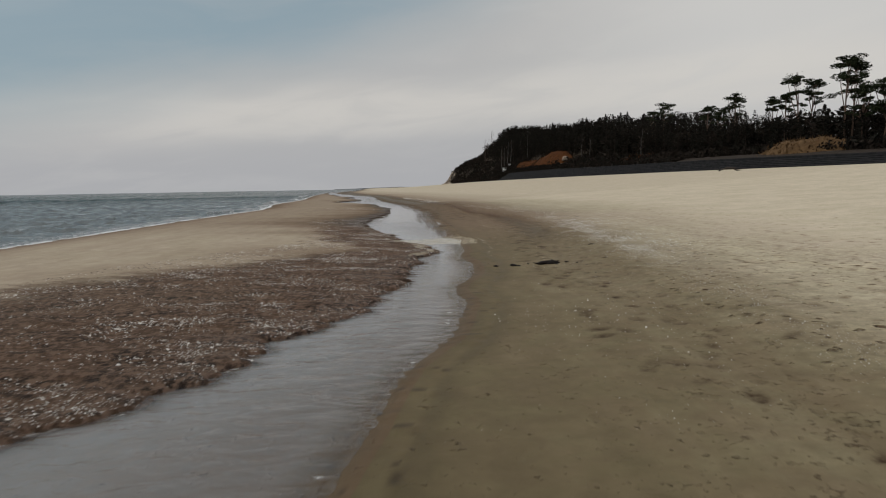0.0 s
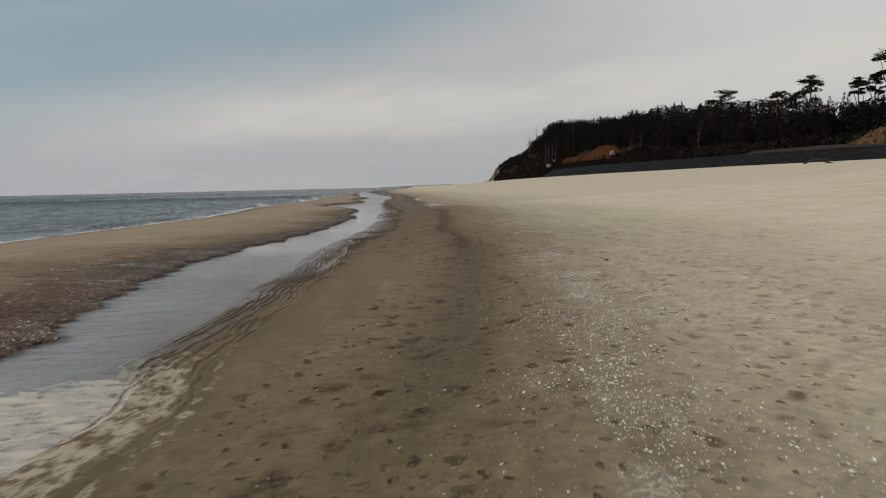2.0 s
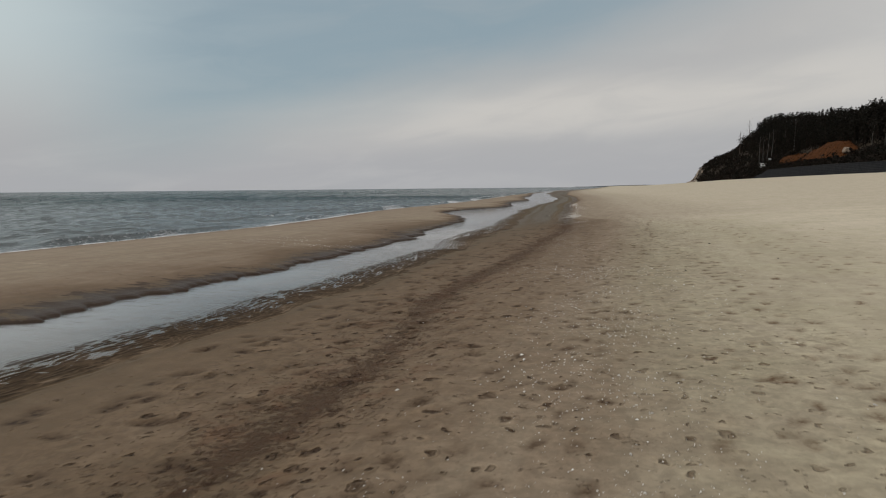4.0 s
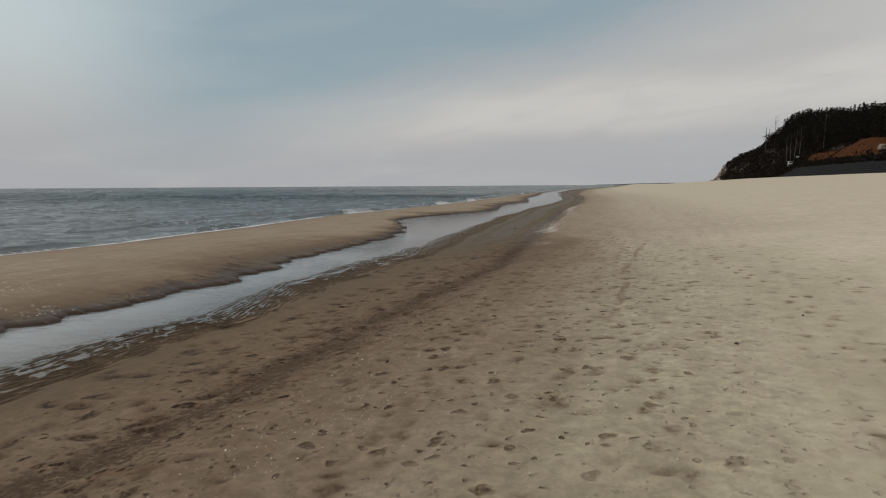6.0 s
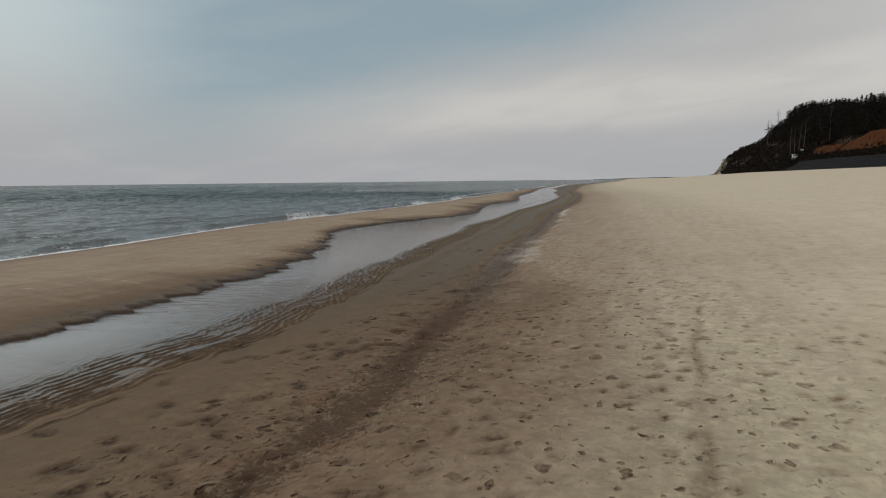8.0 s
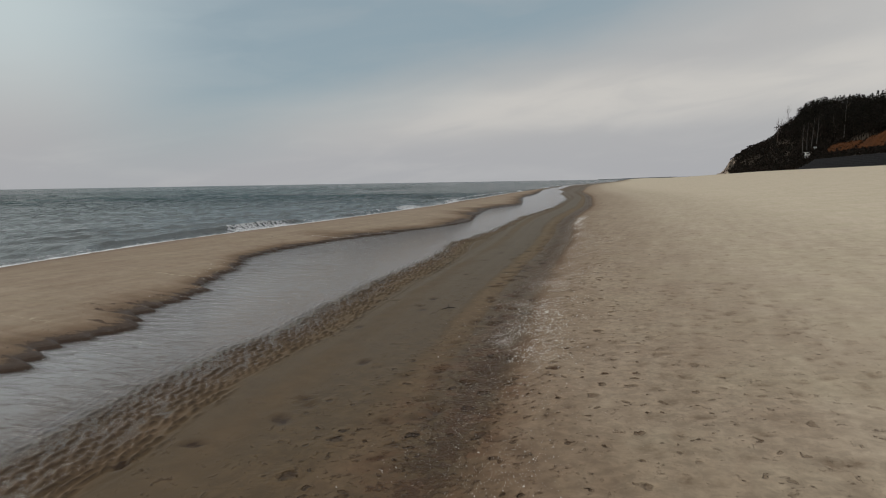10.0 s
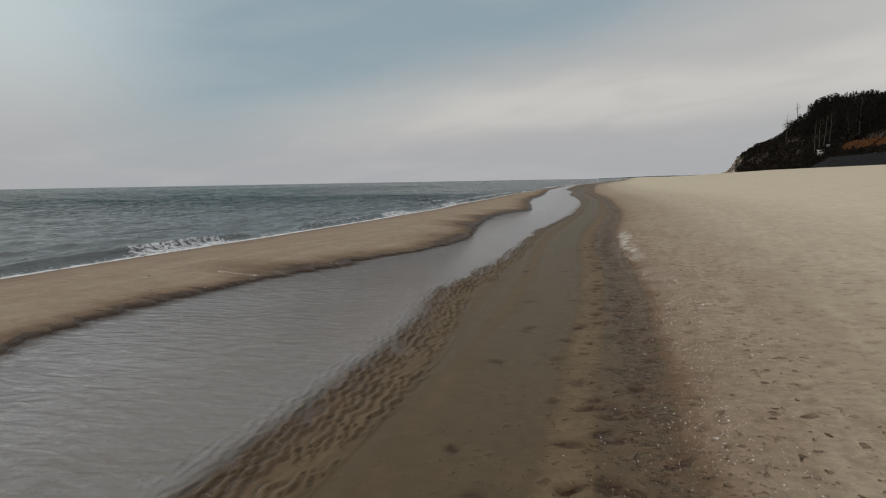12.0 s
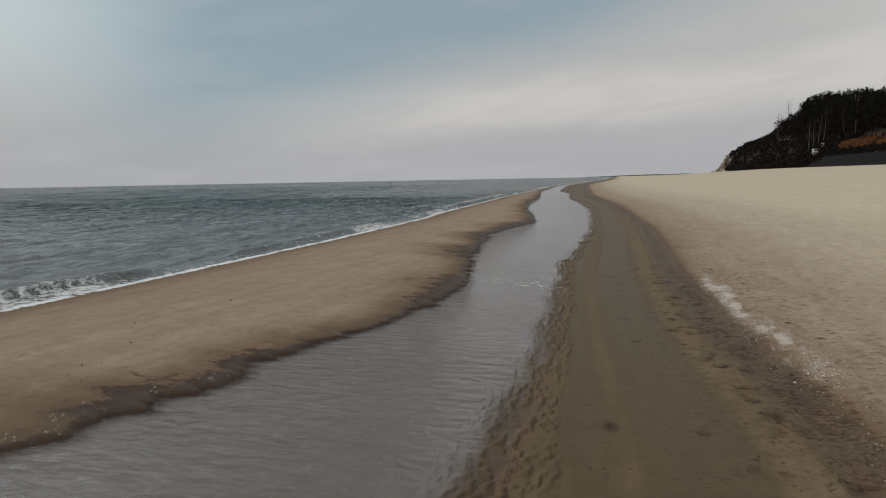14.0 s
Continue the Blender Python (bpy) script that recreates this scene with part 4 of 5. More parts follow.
def tube(points, radii, sides=6):
    """Verts and quads of a tapered, bent stem."""
    V, F = [], []
    P = [Vector(p) for p in points]
    for i, (p, r) in enumerate(zip(P, radii)):
        d = (P[min(i + 1, len(P) - 1)] - P[max(i - 1, 0)]).normalized()
        a = d.cross(Vector((0.3, 0.9, 0.2))).normalized()
        b = d.cross(a)
        for k in range(sides):
            w = 2 * math.pi * k / sides
            V.append(p + (a * math.cos(w) + b * math.sin(w)) * r)
        if i:
            for k in range(sides):
                o, q = (i - 1) * sides, i * sides
                F.append((o + k, o + (k + 1) % sides, q + (k + 1) % sides, q + k))
    F.append(tuple(range((len(P) - 1) * sides, len(P) * sides)))
    return V, F


def join(parts):
    V, F = [], []
    for v, f in parts:
        o = len(V)
        V += v
        F += [tuple(i + o for i in q) for q in f]
    return V, F


def tufts(centres, size, rng, flat=1.0, long=1.0):
    """Small leaf quads round the centres: an array (n, 4, 3)."""
    n = len(centres)
    a = rng.normal(size=(n, 3))
    a /= np.linalg.norm(a, axis=1)[:, None]
    b = np.cross(a, rng.normal(size=(n, 3)))
    b /= np.linalg.norm(b, axis=1)[:, None]
    a[:, 2] *= flat
    s = (size * rng.uniform(0.55, 1.3, n))[:, None]
    w = rng.uniform(0.3, 0.6, n)[:, None]
    a, b = a * s * long, b * s * w
    return np.stack([centres - a, centres + b * 0.9, centres + a, centres - b], 1)


# ---- shells, litter and weed on the sand ----
def scatter(name, label, category, xs, ys, size, mat, seed, lift=0.3, sides=4):
    rng = np.random.default_rng(seed)
    n = len(xs)
    z = land(xs, ys)
    r = rng.uniform(*size, n) * np.where(rng.random(n) < 0.06, 1.8, 1.0)
    turn = rng.uniform(0, 6.28, n)
    tilt = rng.normal(0, 0.35, (n, 2))
    w = np.arange(sides) * 2 * np.pi / sides
    rr = r[:, None] * rng.uniform(0.65, 1.15, (n, sides))
    lx, ly = rr * np.cos(w), 0.5 * rr * np.sin(w)
    lx, ly = lx * np.cos(turn[:, None]) - ly * np.sin(turn[:, None]), lx * np.sin(turn[:, None]) + ly * np.cos(turn[:, None])
    lz = lx * tilt[:, :1] + ly * tilt[:, 1:]
    rim = np.stack([xs[:, None] + lx, ys[:, None] + ly, z[:, None] + 0.4 * lz - 0.002], -1)
    top = np.stack([xs, ys, z + r * (lift + 0.3)], -1)
    V = np.concatenate([rim, top[:, None]], 1).reshape(-1, 3)
    m = sides + 1
    k = np.arange(sides)
    one = np.stack([k, (k + 1) % sides, 0 * k + sides], 1)
    T = (one[None] + (np.arange(n) * m)[:, None, None]).reshape(-1, 3)
    me = bpy.data.meshes.new(name)
    me.vertices.add(len(V)), me.loops.add(T.size), me.polygons.add(len(T))
    me.vertices.foreach_set("co", V.astype(np.float32).ravel())
    me.loops.foreach_set("vertex_index", T.astype(np.int32).ravel())
    me.polygons.foreach_set("loop_start", np.arange(len(T), dtype=np.int32) * 3)
    me.materials.append(mat)
    me.update(calc_edges=True)
    return tagged(new(name, me), label, category, kind="stuff")


def build_litter():
    rng = np.random.default_rng(11)
    xs, ys = [], []
    for y0, y1, off, wid, n in ((36, 70, 0.1, 0.6, 13000), (36, 70, 1.2, 1.8, 6500), (84, 118, 0.0, 0.6, 5000), (68, 86, 1.2, 0.9, 3800), (76, 100, 2.2, 2.4, 1100), (114, 137, 0.3, 0.6, 14000),
                                (118, 148, 0.9, 0.9, 7000), (146, 172, 0.0, 0.5, 7000), (25, 60, -2.0, 2.0, 3500), (24, 44, 0.0, 0.5, 6000)):
        y = rng.uniform(y0, y1, n)
        x = SHELLS(y) + off + rng.normal(0, wid, n)
        keep = rng.random(n) < 0.1 + 1.7 * (fbm(x * 1.1, y * 0.7, 2) - 0.25)
        xs.append(x[keep])
        ys.append(y[keep])
    scatter("shell_fragments", "crushed white and grey shells strewn along the sand", "shells", np.concatenate(xs), np.concatenate(ys), (0.004, 0.0145), SHELL, 12, sides=3)
    # the shell bed on the bar beside the stream
    n = 140000
    y = rng.uniform(17, 70, n)
    x = bank_left(y) - np.abs(rng.normal(0, 1, n)) * (6.5 - 4.2 * step(y, 28, 62)) - 0.05
    keep = (rng.random(n) < (1 - 0.75 * step(y, 40, 66)) * np.clip(2.6 * (fbm(x * 0.7, y * 1.3, 3) - 0.33), 0.04, 1))
    keep &= x > bank_left(y) - 9.5 + 5.5 * step(y, 32, 55)
    x, y = x[keep], y[keep]
    heaps = fbm(x * 0.5 + 3, y * 1.1, 3) + 0.30 * (1 - step(y, 25, 33)) * (1 - step(bank_left(y) - x, 2.0, 5.0))
    c = rng.random(len(x)) < 0.74 - 0.62 * step(heaps, 0.36, 0.74)
    scatter("mussel_litter", "dark brown mussel and weed litter on the wet bar", "litter", x[c], y[c], (0.006, 0.026), PEBBLE, 13, 0.5)
    scatter("bar_shells", "white shells among the dark litter on the bar", "shells", x[~c], y[~c], (0.007, 0.025), SHELL, 14)
    n = 28000
    y = 18 + 24 * rng.random(n) ** 1.35
    x = bank_left(y) - 0.05 - 6.5 * rng.random(n) ** 1.4
    keep = rng.random(n) < (1 - 0.85 * step(y, 30, 38)) * (0.08 + 0.92 * step(fbm(x * 0.9, y * 2.0 + 5, 3) + 0.16 * (1 - step(y, 24, 32)), 0.42, 0.66))
    scatter("crushed_shells", "crushed white shells washed together on the dark bar", "shells", x[keep], y[keep], (0.006, 0.020), SHELL, 21, sides=3)
    # a washed-up line of white shells on the bar by the bend
    n = 420
    y = np.r_[148.35 + rng.normal(0, 0.09, 150), rng.uniform(145, 153, 150), rng.uniform(127, 136, n - 300)]
    x = np.r_[rng.uniform(17.0, 18.9, 150), bank_left(y[150:]) - 0.15 - np.abs(rng.normal(0, 0.35, n - 150))]
    keep = np.r_[np.ones(150, bool), vnoise(y[150:] * 1.4, 0 * y[150:]) > 0.55]
    bx, by = rng.uniform(23.5, 30.3, 900), 94.4 + rng.normal(0, 1.2, 900)
    here = vnoise(bx * 1.3, by * 2.0) > 0.5
    scatter("bank_shells", "small white shells washed up on the bar", "shells", np.r_[x[keep], bx[here]], np.r_[y[keep], by[here]], (0.010, 0.030), SHELL, 18)
    coarse = []
    for y0, y1, off, wid, n in ((40, 64, 0.4, 0.9, 9000), (70, 86, 1.0, 1.3, 1900), (123, 134, 0.65, 0.5, 4200), (133, 150, 0.5, 0.8, 1800), (150, 170, 0.0, 0.35, 2600)):
        y = rng.uniform(y0, y1, n)
        x = SHELLS(y) + off + rng.normal(0, wid, n)
        keep = rng.random(n) < step(fbm(x * 1.3, y * 0.9, 3), 0.38, 0.62)
        coarse.append((x[keep], y[keep]))
    scatter("coarse_shells", "broken white shells strewn along the upper sand", "shells", np.concatenate([c[0] for c in coarse]), np.concatenate([c[1] for c in coarse]), (0.008, 0.022), SHELL, 20)
    x, y = rng.uniform(34.9, 38.6, 90), 31.0 + rng.normal(0, 0.7, 90)
    scatter("flat_shells", "scattered small white shells on wet sand", "shells", x, y, (0.010, 0.022), SHELL, 19)
    n = 7000
    y = rng.uniform(74, 240, n)
    x = bank_left(y) - np.abs(rng.normal(0, 0.7, n)) - 0.05
    keep = rng.random(n) < 1.4 * (vnoise(y * 0.21, x * 0.05) - 0.35)
    scatter("bank_litter", "dark litter and shells along the eroded stream bank", "litter", x[keep], y[keep], (0.008, 0.024), PEBBLE, 15, 0.5)
    n = 9000
    y = rng.uniform(30, 200, n)
    x = LITTER(y) + rng.normal(0.1, 0.5, n)
    scatter("tideline_litter", "dark dried weed crumbs along the tideline", "litter", x, y, (0.006, 0.020), PEBBLE, 16, 0.4, 3)


def lumpy(rx, ry, rz, seed, rough=0.35, cuts=2):
    bm = bmesh.new()
    bmesh.ops.create_icosphere(bm, subdivisions=cuts, radius=1.0)
    for v in bm.verts:
        k = 1 + rough * (noise.noise(v.co * 1.6 + Vector((seed, 0, 0))) + 0.5 * noise.noise(v.co * 4 + Vector((0, seed, 0))))
        v.co = Vector((v.co.x * rx * k, v.co.y * ry * k, max(v.co.z, -0.45) * rz * k))
    me = bpy.data.meshes.new("lump")
    bm.to_mesh(me)
    bm.free()
    return me


def build_wrack():
    """The dark stump of driftwood with weed on the wet sand, and the lumps beside it."""
    z = ground_z(37.5, 38.8)
    log = new("driftwood_log")
    log.matrix_world = pose(37.50, 38.8, z - 0.01, 0, 0, 6) @ Matrix.Diagonal((0.72, 0.6, 0.55, 1.0))
    tagged(log, "short black waterlogged driftwood log tangled with weed on wet sand", "driftwood")
    V, F = tube([(-0.46, 0, 0.06), (-0.3, 0.02, 0.09), (-0.05, 0.0, 0.11), (0.2, -0.02, 0.12), (0.42, 0.03, 0.10)], [0.05, 0.10, 0.12, 0.13, 0.09], 9)
    part("trunk", mesh_of("trunk", V, F, [WEED], smooth=True), log)
    for pts, rad in (([(0.15, 0, 0.2), (0.2, 0.05, 0.25), (0.19, 0.08, 0.28)], [0.05, 0.035, 0.02]), ([(0.36, 0, 0.14), (0.45, -0.03, 0.2), (0.5, 0, 0.22)], [0.05, 0.03, 0.015]),
                     ([(-0.4, 0, 0.07), (-0.55, 0.04, 0.09), (-0.6, 0.1, 0.12)], [0.04, 0.03, 0.015])):
        V, F = tube(pts, rad)
        part("branch_stub", mesh_of("branch_stub", V, F, [WEED], smooth=True), log)
    me = lumpy(0.24, 0.13, 0.10, 3.0)
    me.materials.append(WEED)
    w = part("weed", me, log, "wet black weed")
    w.location = (0.1, -0.08, 0.08)
    rng = random.Random(5)
    for x, y, r in ((36.47, 39.00, 0.13), (36.62, 38.90, 0.07), (35.92, 39.05, 0.09), (37.77, 38.80, 0.07), (37.87, 38.93, 0.06), (38.12, 38.95, 0.08), (37.74, 38.61, 0.06), (36.97, 39.27, 0.05), (38.37, 38.65, 0.05)):
        r *= 0.62
        me = lumpy(r * 1.6, r, r * 0.6, rng.uniform(0, 50), 0.45)
        me.materials.append(WEED)
        ob = new("weed_clump", me)
        ob.matrix_world = pose(x, y, ground_z(x, y) + r * 0.22, 0, 0, rng.uniform(0, 180))
        tagged(ob, "small clump of wet black weed on sand", "weed", "weed by the log")
    # a forked weed stalk and a stick
    for x, y, s, turn in ((39.87, 42.6, 0.24, 20), (33.68, 128.0, 0.4, 50), (43.97, 61.0, 0.3, 80)):
        V, F = join([tube([(-s / 2, 0, 0.02), (0, 0.02, 0.04), (s / 2, -0.03, 0.03)], [0.012, 0.016, 0.008], 5),
                     tube([(0, 0.02, 0.04), (s * 0.2, 0.12, 0.09), (s * 0.3, 0.2, 0.1)], [0.012, 0.009, 0.005], 5),
                     tube([(-s * 0.2, 0.01, 0.03), (-s * 0.1, -0.12, 0.07)], [0.01, 0.005], 5)])
        ob = new("twig", mesh_of("twig", V, F, [DRIFT], smooth=True))
        ob.matrix_world = pose(x, y, ground_z(x, y) + 0.005, 0, 0, turn)
        tagged(ob, "thin dark forked twig lying on the sand", "twig")


def build_branch():
    """A bleached fallen branch high on the beach."""
    x, y = 99.5, 154.2
    top = new("fallen_branch")
    top.matrix_world = pose(x, y, ground_z(x, y) + 0.1, 0, 0, -32) @ Matrix.Scale(1.25, 4)
    tagged(top, "dark bent driftwood branch lying on the dry sand crest", "driftwood")
    V, F = tube([(-1.7, 0, 0.05), (-1.0, 0.05, 0.35), (-0.3, 0, 0.55), (0.5, -0.1, 0.45), (1.1, 0, 0.12), (1.8, 0.1, 0.1)], [0.10, 0.14, 0.17, 0.15, 0.12, 0.05], 7)
    part("stem", mesh_of("stem", V, F, [DRIFT], smooth=True), top)
    for pts in ([(-0.3, 0, 0.55), (-0.9, 0.4, 0.5), (-1.5, 0.7, 0.1)], [(0.5, -0.1, 0.45), (1.0, -0.5, 0.5), (1.5, -0.7, 0.35)], [(-1.0, 0, 0.35), (-1.4, -0.3, 0.2), (-1.8, -0.4, 0.05)]):
        V, F = tube(pts, [0.09, 0.06, 0.025], 6)
        part("limb", mesh_of("limb", V, F, [DRIFT], smooth=True), top)


def build_pebbles():
    rng = random.Random(9)
    spots = [(14.8, 155.9), (15.3, 159.8), (17.9, 163.5), (18.4, 164.6), (16.9, 152.1), (20.9, 160.5), (47.6, 87.4), (48.4, 107.0), (18.8, 120.0), (45.1, 100.4), (41.2, 103.2),
             (46.0, 93.5), (15.5, 146.2), (17.7, 144.0), (19.6, 153.8), (40.2, 84.0), (44.8, 84.6), (16.4, 154.1), (47.4, 96.2), (36.9, 134.0), (38.3, 139.2), (25.9, 66.0)]
    for x, y in spots:
        r = rng.uniform(0.018, 0.036)
        me = lumpy(r * 1.25, r, r * 0.75, rng.uniform(0, 90), 0.2, 1)
        me.materials.append(STONE)
        ob = new("pebble", me)
        ob.matrix_world = pose(x, y, ground_z(x, y) + r * 0.3, 0, 0, rng.uniform(0, 180))
        tagged(ob, "small dark rounded pebble on sand", "pebble", "pebbles on the beach")


# ---- the back of the beach ----
def build_revetment():
    """Long stepped dark revetment between the sand crest and the dunes."""
    ys = np.r_[np.arange(40, 240, 5), np.arange(240, 600, 12)]
    top = tagged(new("revetment"), "long stepped dark grey concrete revetment behind the sand", "revetment", kind="structure")
    n = 7
    for k in range(n):
        x0 = CREST_X(ys) + 6 + 11 * k / n + 0.4 * (vnoise(ys * 0.05, 0 * ys + k) - 0.5)
        x1 = CREST_X(ys) + 6 + 11 * (k + 1) / n + 0.6
        z0 = CREST_Z(ys) - 0.6 + 0.72 * (WALL_Z(ys) - CREST_Z(ys) + 0.6) * k / n - 1.2
        z1 = CREST_Z(ys) - 0.6 + 0.72 * (WALL_Z(ys) - CREST_Z(ys) + 0.6) * (k + 1) / n + 0.12 * (vnoise(ys * 0.2, 0 * ys + 3 * k) - 0.5)
        z1 = z1 + (0.55 if k == n - 1 else 0.35)
        sec = np.stack([np.stack([x0, ys, z0], -1), np.stack([x0, ys, z1 - 0.12], -1), np.stack([x0 + 0.12, ys, z1], -1), np.stack([x1, ys, z1], -1), np.stack([x1, ys, z0], -1)], 1)
        V = sec.reshape(-1, 3)
        F = []
        for j in range(len(ys) - 1):
            for i in range(4):
                a, b = j * 5 + i, (j + 1) * 5 + i
                F.append((a, a + 1, b + 1, b))
        F += [(4, 3, 2, 1, 0), tuple((len(ys) - 1) * 5 + i for i in range(5))]
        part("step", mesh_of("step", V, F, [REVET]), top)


def build_dune(x, y, z, lx, ly, h, seed, scar=None, falls=0.0, soil=None, grass=None):
    """A mound of rusty dry grass."""
    rng = np.random.default_rng(seed)
    a, b = np.meshgrid(np.linspace(-1.25, 1.25, 26), np.linspace(-1.25, 1.25, 60))
    d = np.hypot(a, b) + 0.3 * (fbm(a * 2 + seed, b * 3, 3) - 0.5)
    prof = (1 - step(d, 0.3, 1.15)) * (0.75 + 0.5 * fbm(a * 1.5 + 9, b * 4 + seed, 3)) * (1 - falls * step(b, -0.9, 1.1))
    X, Y = x + a * lx, y + b * ly
    Z = np.minimum(z, land(X, Y)) - 1.5 + (h + 1.5) * prof + np.clip(land(X, Y) - z, -4, 6) * 0.6
    top = tagged(new("dune"), "low dune covered with yellow-brown dry grass" if soil else "low dune covered with rust-brown dry grass", "dune", "grassy dunes")
    top.location = (x, y, z)
    me_ob = grid_mesh("mound", X - x, Y - y, Z - z, soil or RUST)
    me_ob.parent = top
    n = 2600
    i, j = rng.integers(0, 60, n), rng.integers(0, 26, n)
    c = np.stack([X[i, j] - x, Y[i, j] - y, Z[i, j] - z], -1) + rng.normal(0, 0.4, (n, 3)) * (1.5, 1.5, 0.3)
    part("grass", raw_mesh("grass", tufts(c, 0.45, rng, 1.6), 4, [grass or STRAW]), top, "tufts of dry grass")
    if scar:
        V = lumpy(scar * 0.5, scar, scar * 0.55, seed, 0.3, 3)
        V.materials.append(PALE)
        s = part("bare_face", V, top, "bare pale sand face")
        s.location = (-lx * 0.3, -ly * 0.78, h * 0.56)


# ---- trees ----
def pine(x, y, ztop, spread, seed, clumps=9, lean=0.0, bare=0.62):
    """A tall Scots pine: bare trunk, crooked limbs, flat clumps of needles."""
    rng = np.random.default_rng(seed)
    z0 = ground_z(x, y) - 0.3
    h = ztop - z0
    ob = new("pine")
    ob.location = (x, y, z0)
    tagged(ob, "tall dark pine with bare trunk and flat crown", "pine", "tall pines")
    bend = rng.normal(0, 0.35, 2)
    pts = [(lean * t * t + bend[0] * math.sin(t * 4), bend[1] * math.sin(t * 3), h * 0.97 * t) for t in np.linspace(0, 1, 8)]
    rad = [0.24 * (1 - 0.85 * t) + 0.03 for t in np.linspace(0, 1, 8)]
    V, F = tube(pts, [r * h / 22 for r in rad], 7)
    part("trunk", mesh_of("trunk", V, F, [BARK], smooth=True), ob)
    cards = []
    for k in range(3):  # steep forks that carry the crown
        w = 2.1 * k + rng.uniform(-0.4, 0.4)
        t = rng.uniform(0.5, 0.66)
        base = np.array(pts[int(t * 7)])
        end = np.array(pts[7]) + np.array([math.cos(w), math.sin(w), 0.0]) * spread * rng.uniform(0.45, 0.8) - np.array([0, 0, h * rng.uniform(0.02, 0.08)])
        mid = base * 0.45 + end * 0.55 + np.array([math.cos(w), math.sin(w), 0.0]) * spread * 0.12
        V, F = tube([tuple(base), tuple(mid), tuple(end)], [0.13, 0.10, 0.04], 5)
        part("limb", mesh_of("limb", V, F, [BARK], smooth=True), ob)
        cards.append(end + rng.normal(0, 1, (120, 3)) * (spread * 0.26, spread * 0.26, h * 0.012))
    for k in range(clumps):
        t = bare + (1 - bare) * (k + 0.2 + 0.6 * rng.random()) / clumps
        w = k * 2.4 + rng.uniform(-0.5, 0.5)
        out = spread * (1.1 - (0.45 if bare > 0.6 else 0.75) * max(0.0, (t - 0.72) / 0.28)) * rng.uniform(0.4, 1.0)
        base = np.array(pts[min(7, int(t * 7))]) * 0.5 + np.array(pts[min(7, int(t * 7) + 1)]) * 0.5
        end = base + np.array([math.cos(w) * out, math.sin(w) * out, h * rng.uniform(-0.02, 0.11)])
        mid = (base + end) / 2 + np.array([0, 0, h * 0.015])
        V, F = tube([tuple(base), tuple(mid), tuple(end)], [0.11, 0.08, 0.03], 5)
        part("limb", mesh_of("limb", V, F, [BARK], smooth=True), ob)
        r = spread * rng.uniform(0.24, 0.46)
        n = 130
        p = rng.normal(0, 1, (n, 3))
        p /= np.maximum(np.linalg.norm(p, axis=1)[:, None], 0.7) / rng.uniform(0.4, 1, n)[:, None] ** 0.5
        cards.append(end + p * (r * 1.15, r * 1.15, r * 0.42))
        cards.append(mid + p[:60] * (r * 0.6, r * 0.6, r * 0.25))
    c = np.concatenate(cards + [np.array(pts[7]) + rng.normal(0, 1, (150, 3)) * (spread * 0.28, spread * 0.28, h * 0.02)])
    part("crown", raw_mesh("crown", tufts(c, 0.30, rng, 0.7), 4, [NEEDLE]), ob, "dark green needle clumps")
    return ob


def bare_tree(x, y, h, seed, mat, label, name, girth=0.13, twigs=7, lean=0.0):
    """A leafless tree: pale or dark trunk, limbs and fine twigs."""
    rng = np.random.default_rng(seed)
    ob = new(name)
    ob.location = (x, y, ground_z(x, y) - 0.2)
    tagged(ob, label, "tree", "leafless trees")
    pts = [(lean * t + 0.25 * math.sin(t * 5 + seed), 0.2 * math.sin(t * 4), h * t) for t in np.linspace(0, 1, 7)]
    V, F = tube(pts, [girth * (1.05 - 0.9 * t) * h / 12 for t in np.linspace(0, 1, 7)], 6)
    part("trunk", mesh_of("trunk", V, F, [mat], smooth=True), ob)
    limbs = []
    for k in range(twigs):
        t = 0.35 + 0.6 * k / twigs
        b = Vector(pts[int(t * 6)])
        w = k * 2.4 + rng.uniform(-0.4, 0.4)
        out, up = h * rng.uniform(0.08, 0.16), h * rng.uniform(0.08, 0.2)
        e = b + Vector((math.cos(w) * out, math.sin(w) * out, up))
        limbs.append(tube([b, (b + e) / 2 + Vector((0, 0, -0.1)), e], [0.06, 0.045, 0.02], 5))
        for q in range(7):
            s = b.lerp(e, rng.uniform(0.3, 1.0))
            d = Vector((rng.normal(0, 1), rng.normal(0, 1), abs(rng.normal(0.8, 0.5)))).normalized() * h * rng.uniform(0.05, 0.12)
            limbs.append(tube([s, s + d * 0.5 + Vector((0, 0, 0.05)), s + d], [0.03, 0.02, 0.008], 3))
    V, F = join(limbs)
    part("limbs", mesh_of("limbs", V, F, [TWIG]), ob)
    return ob


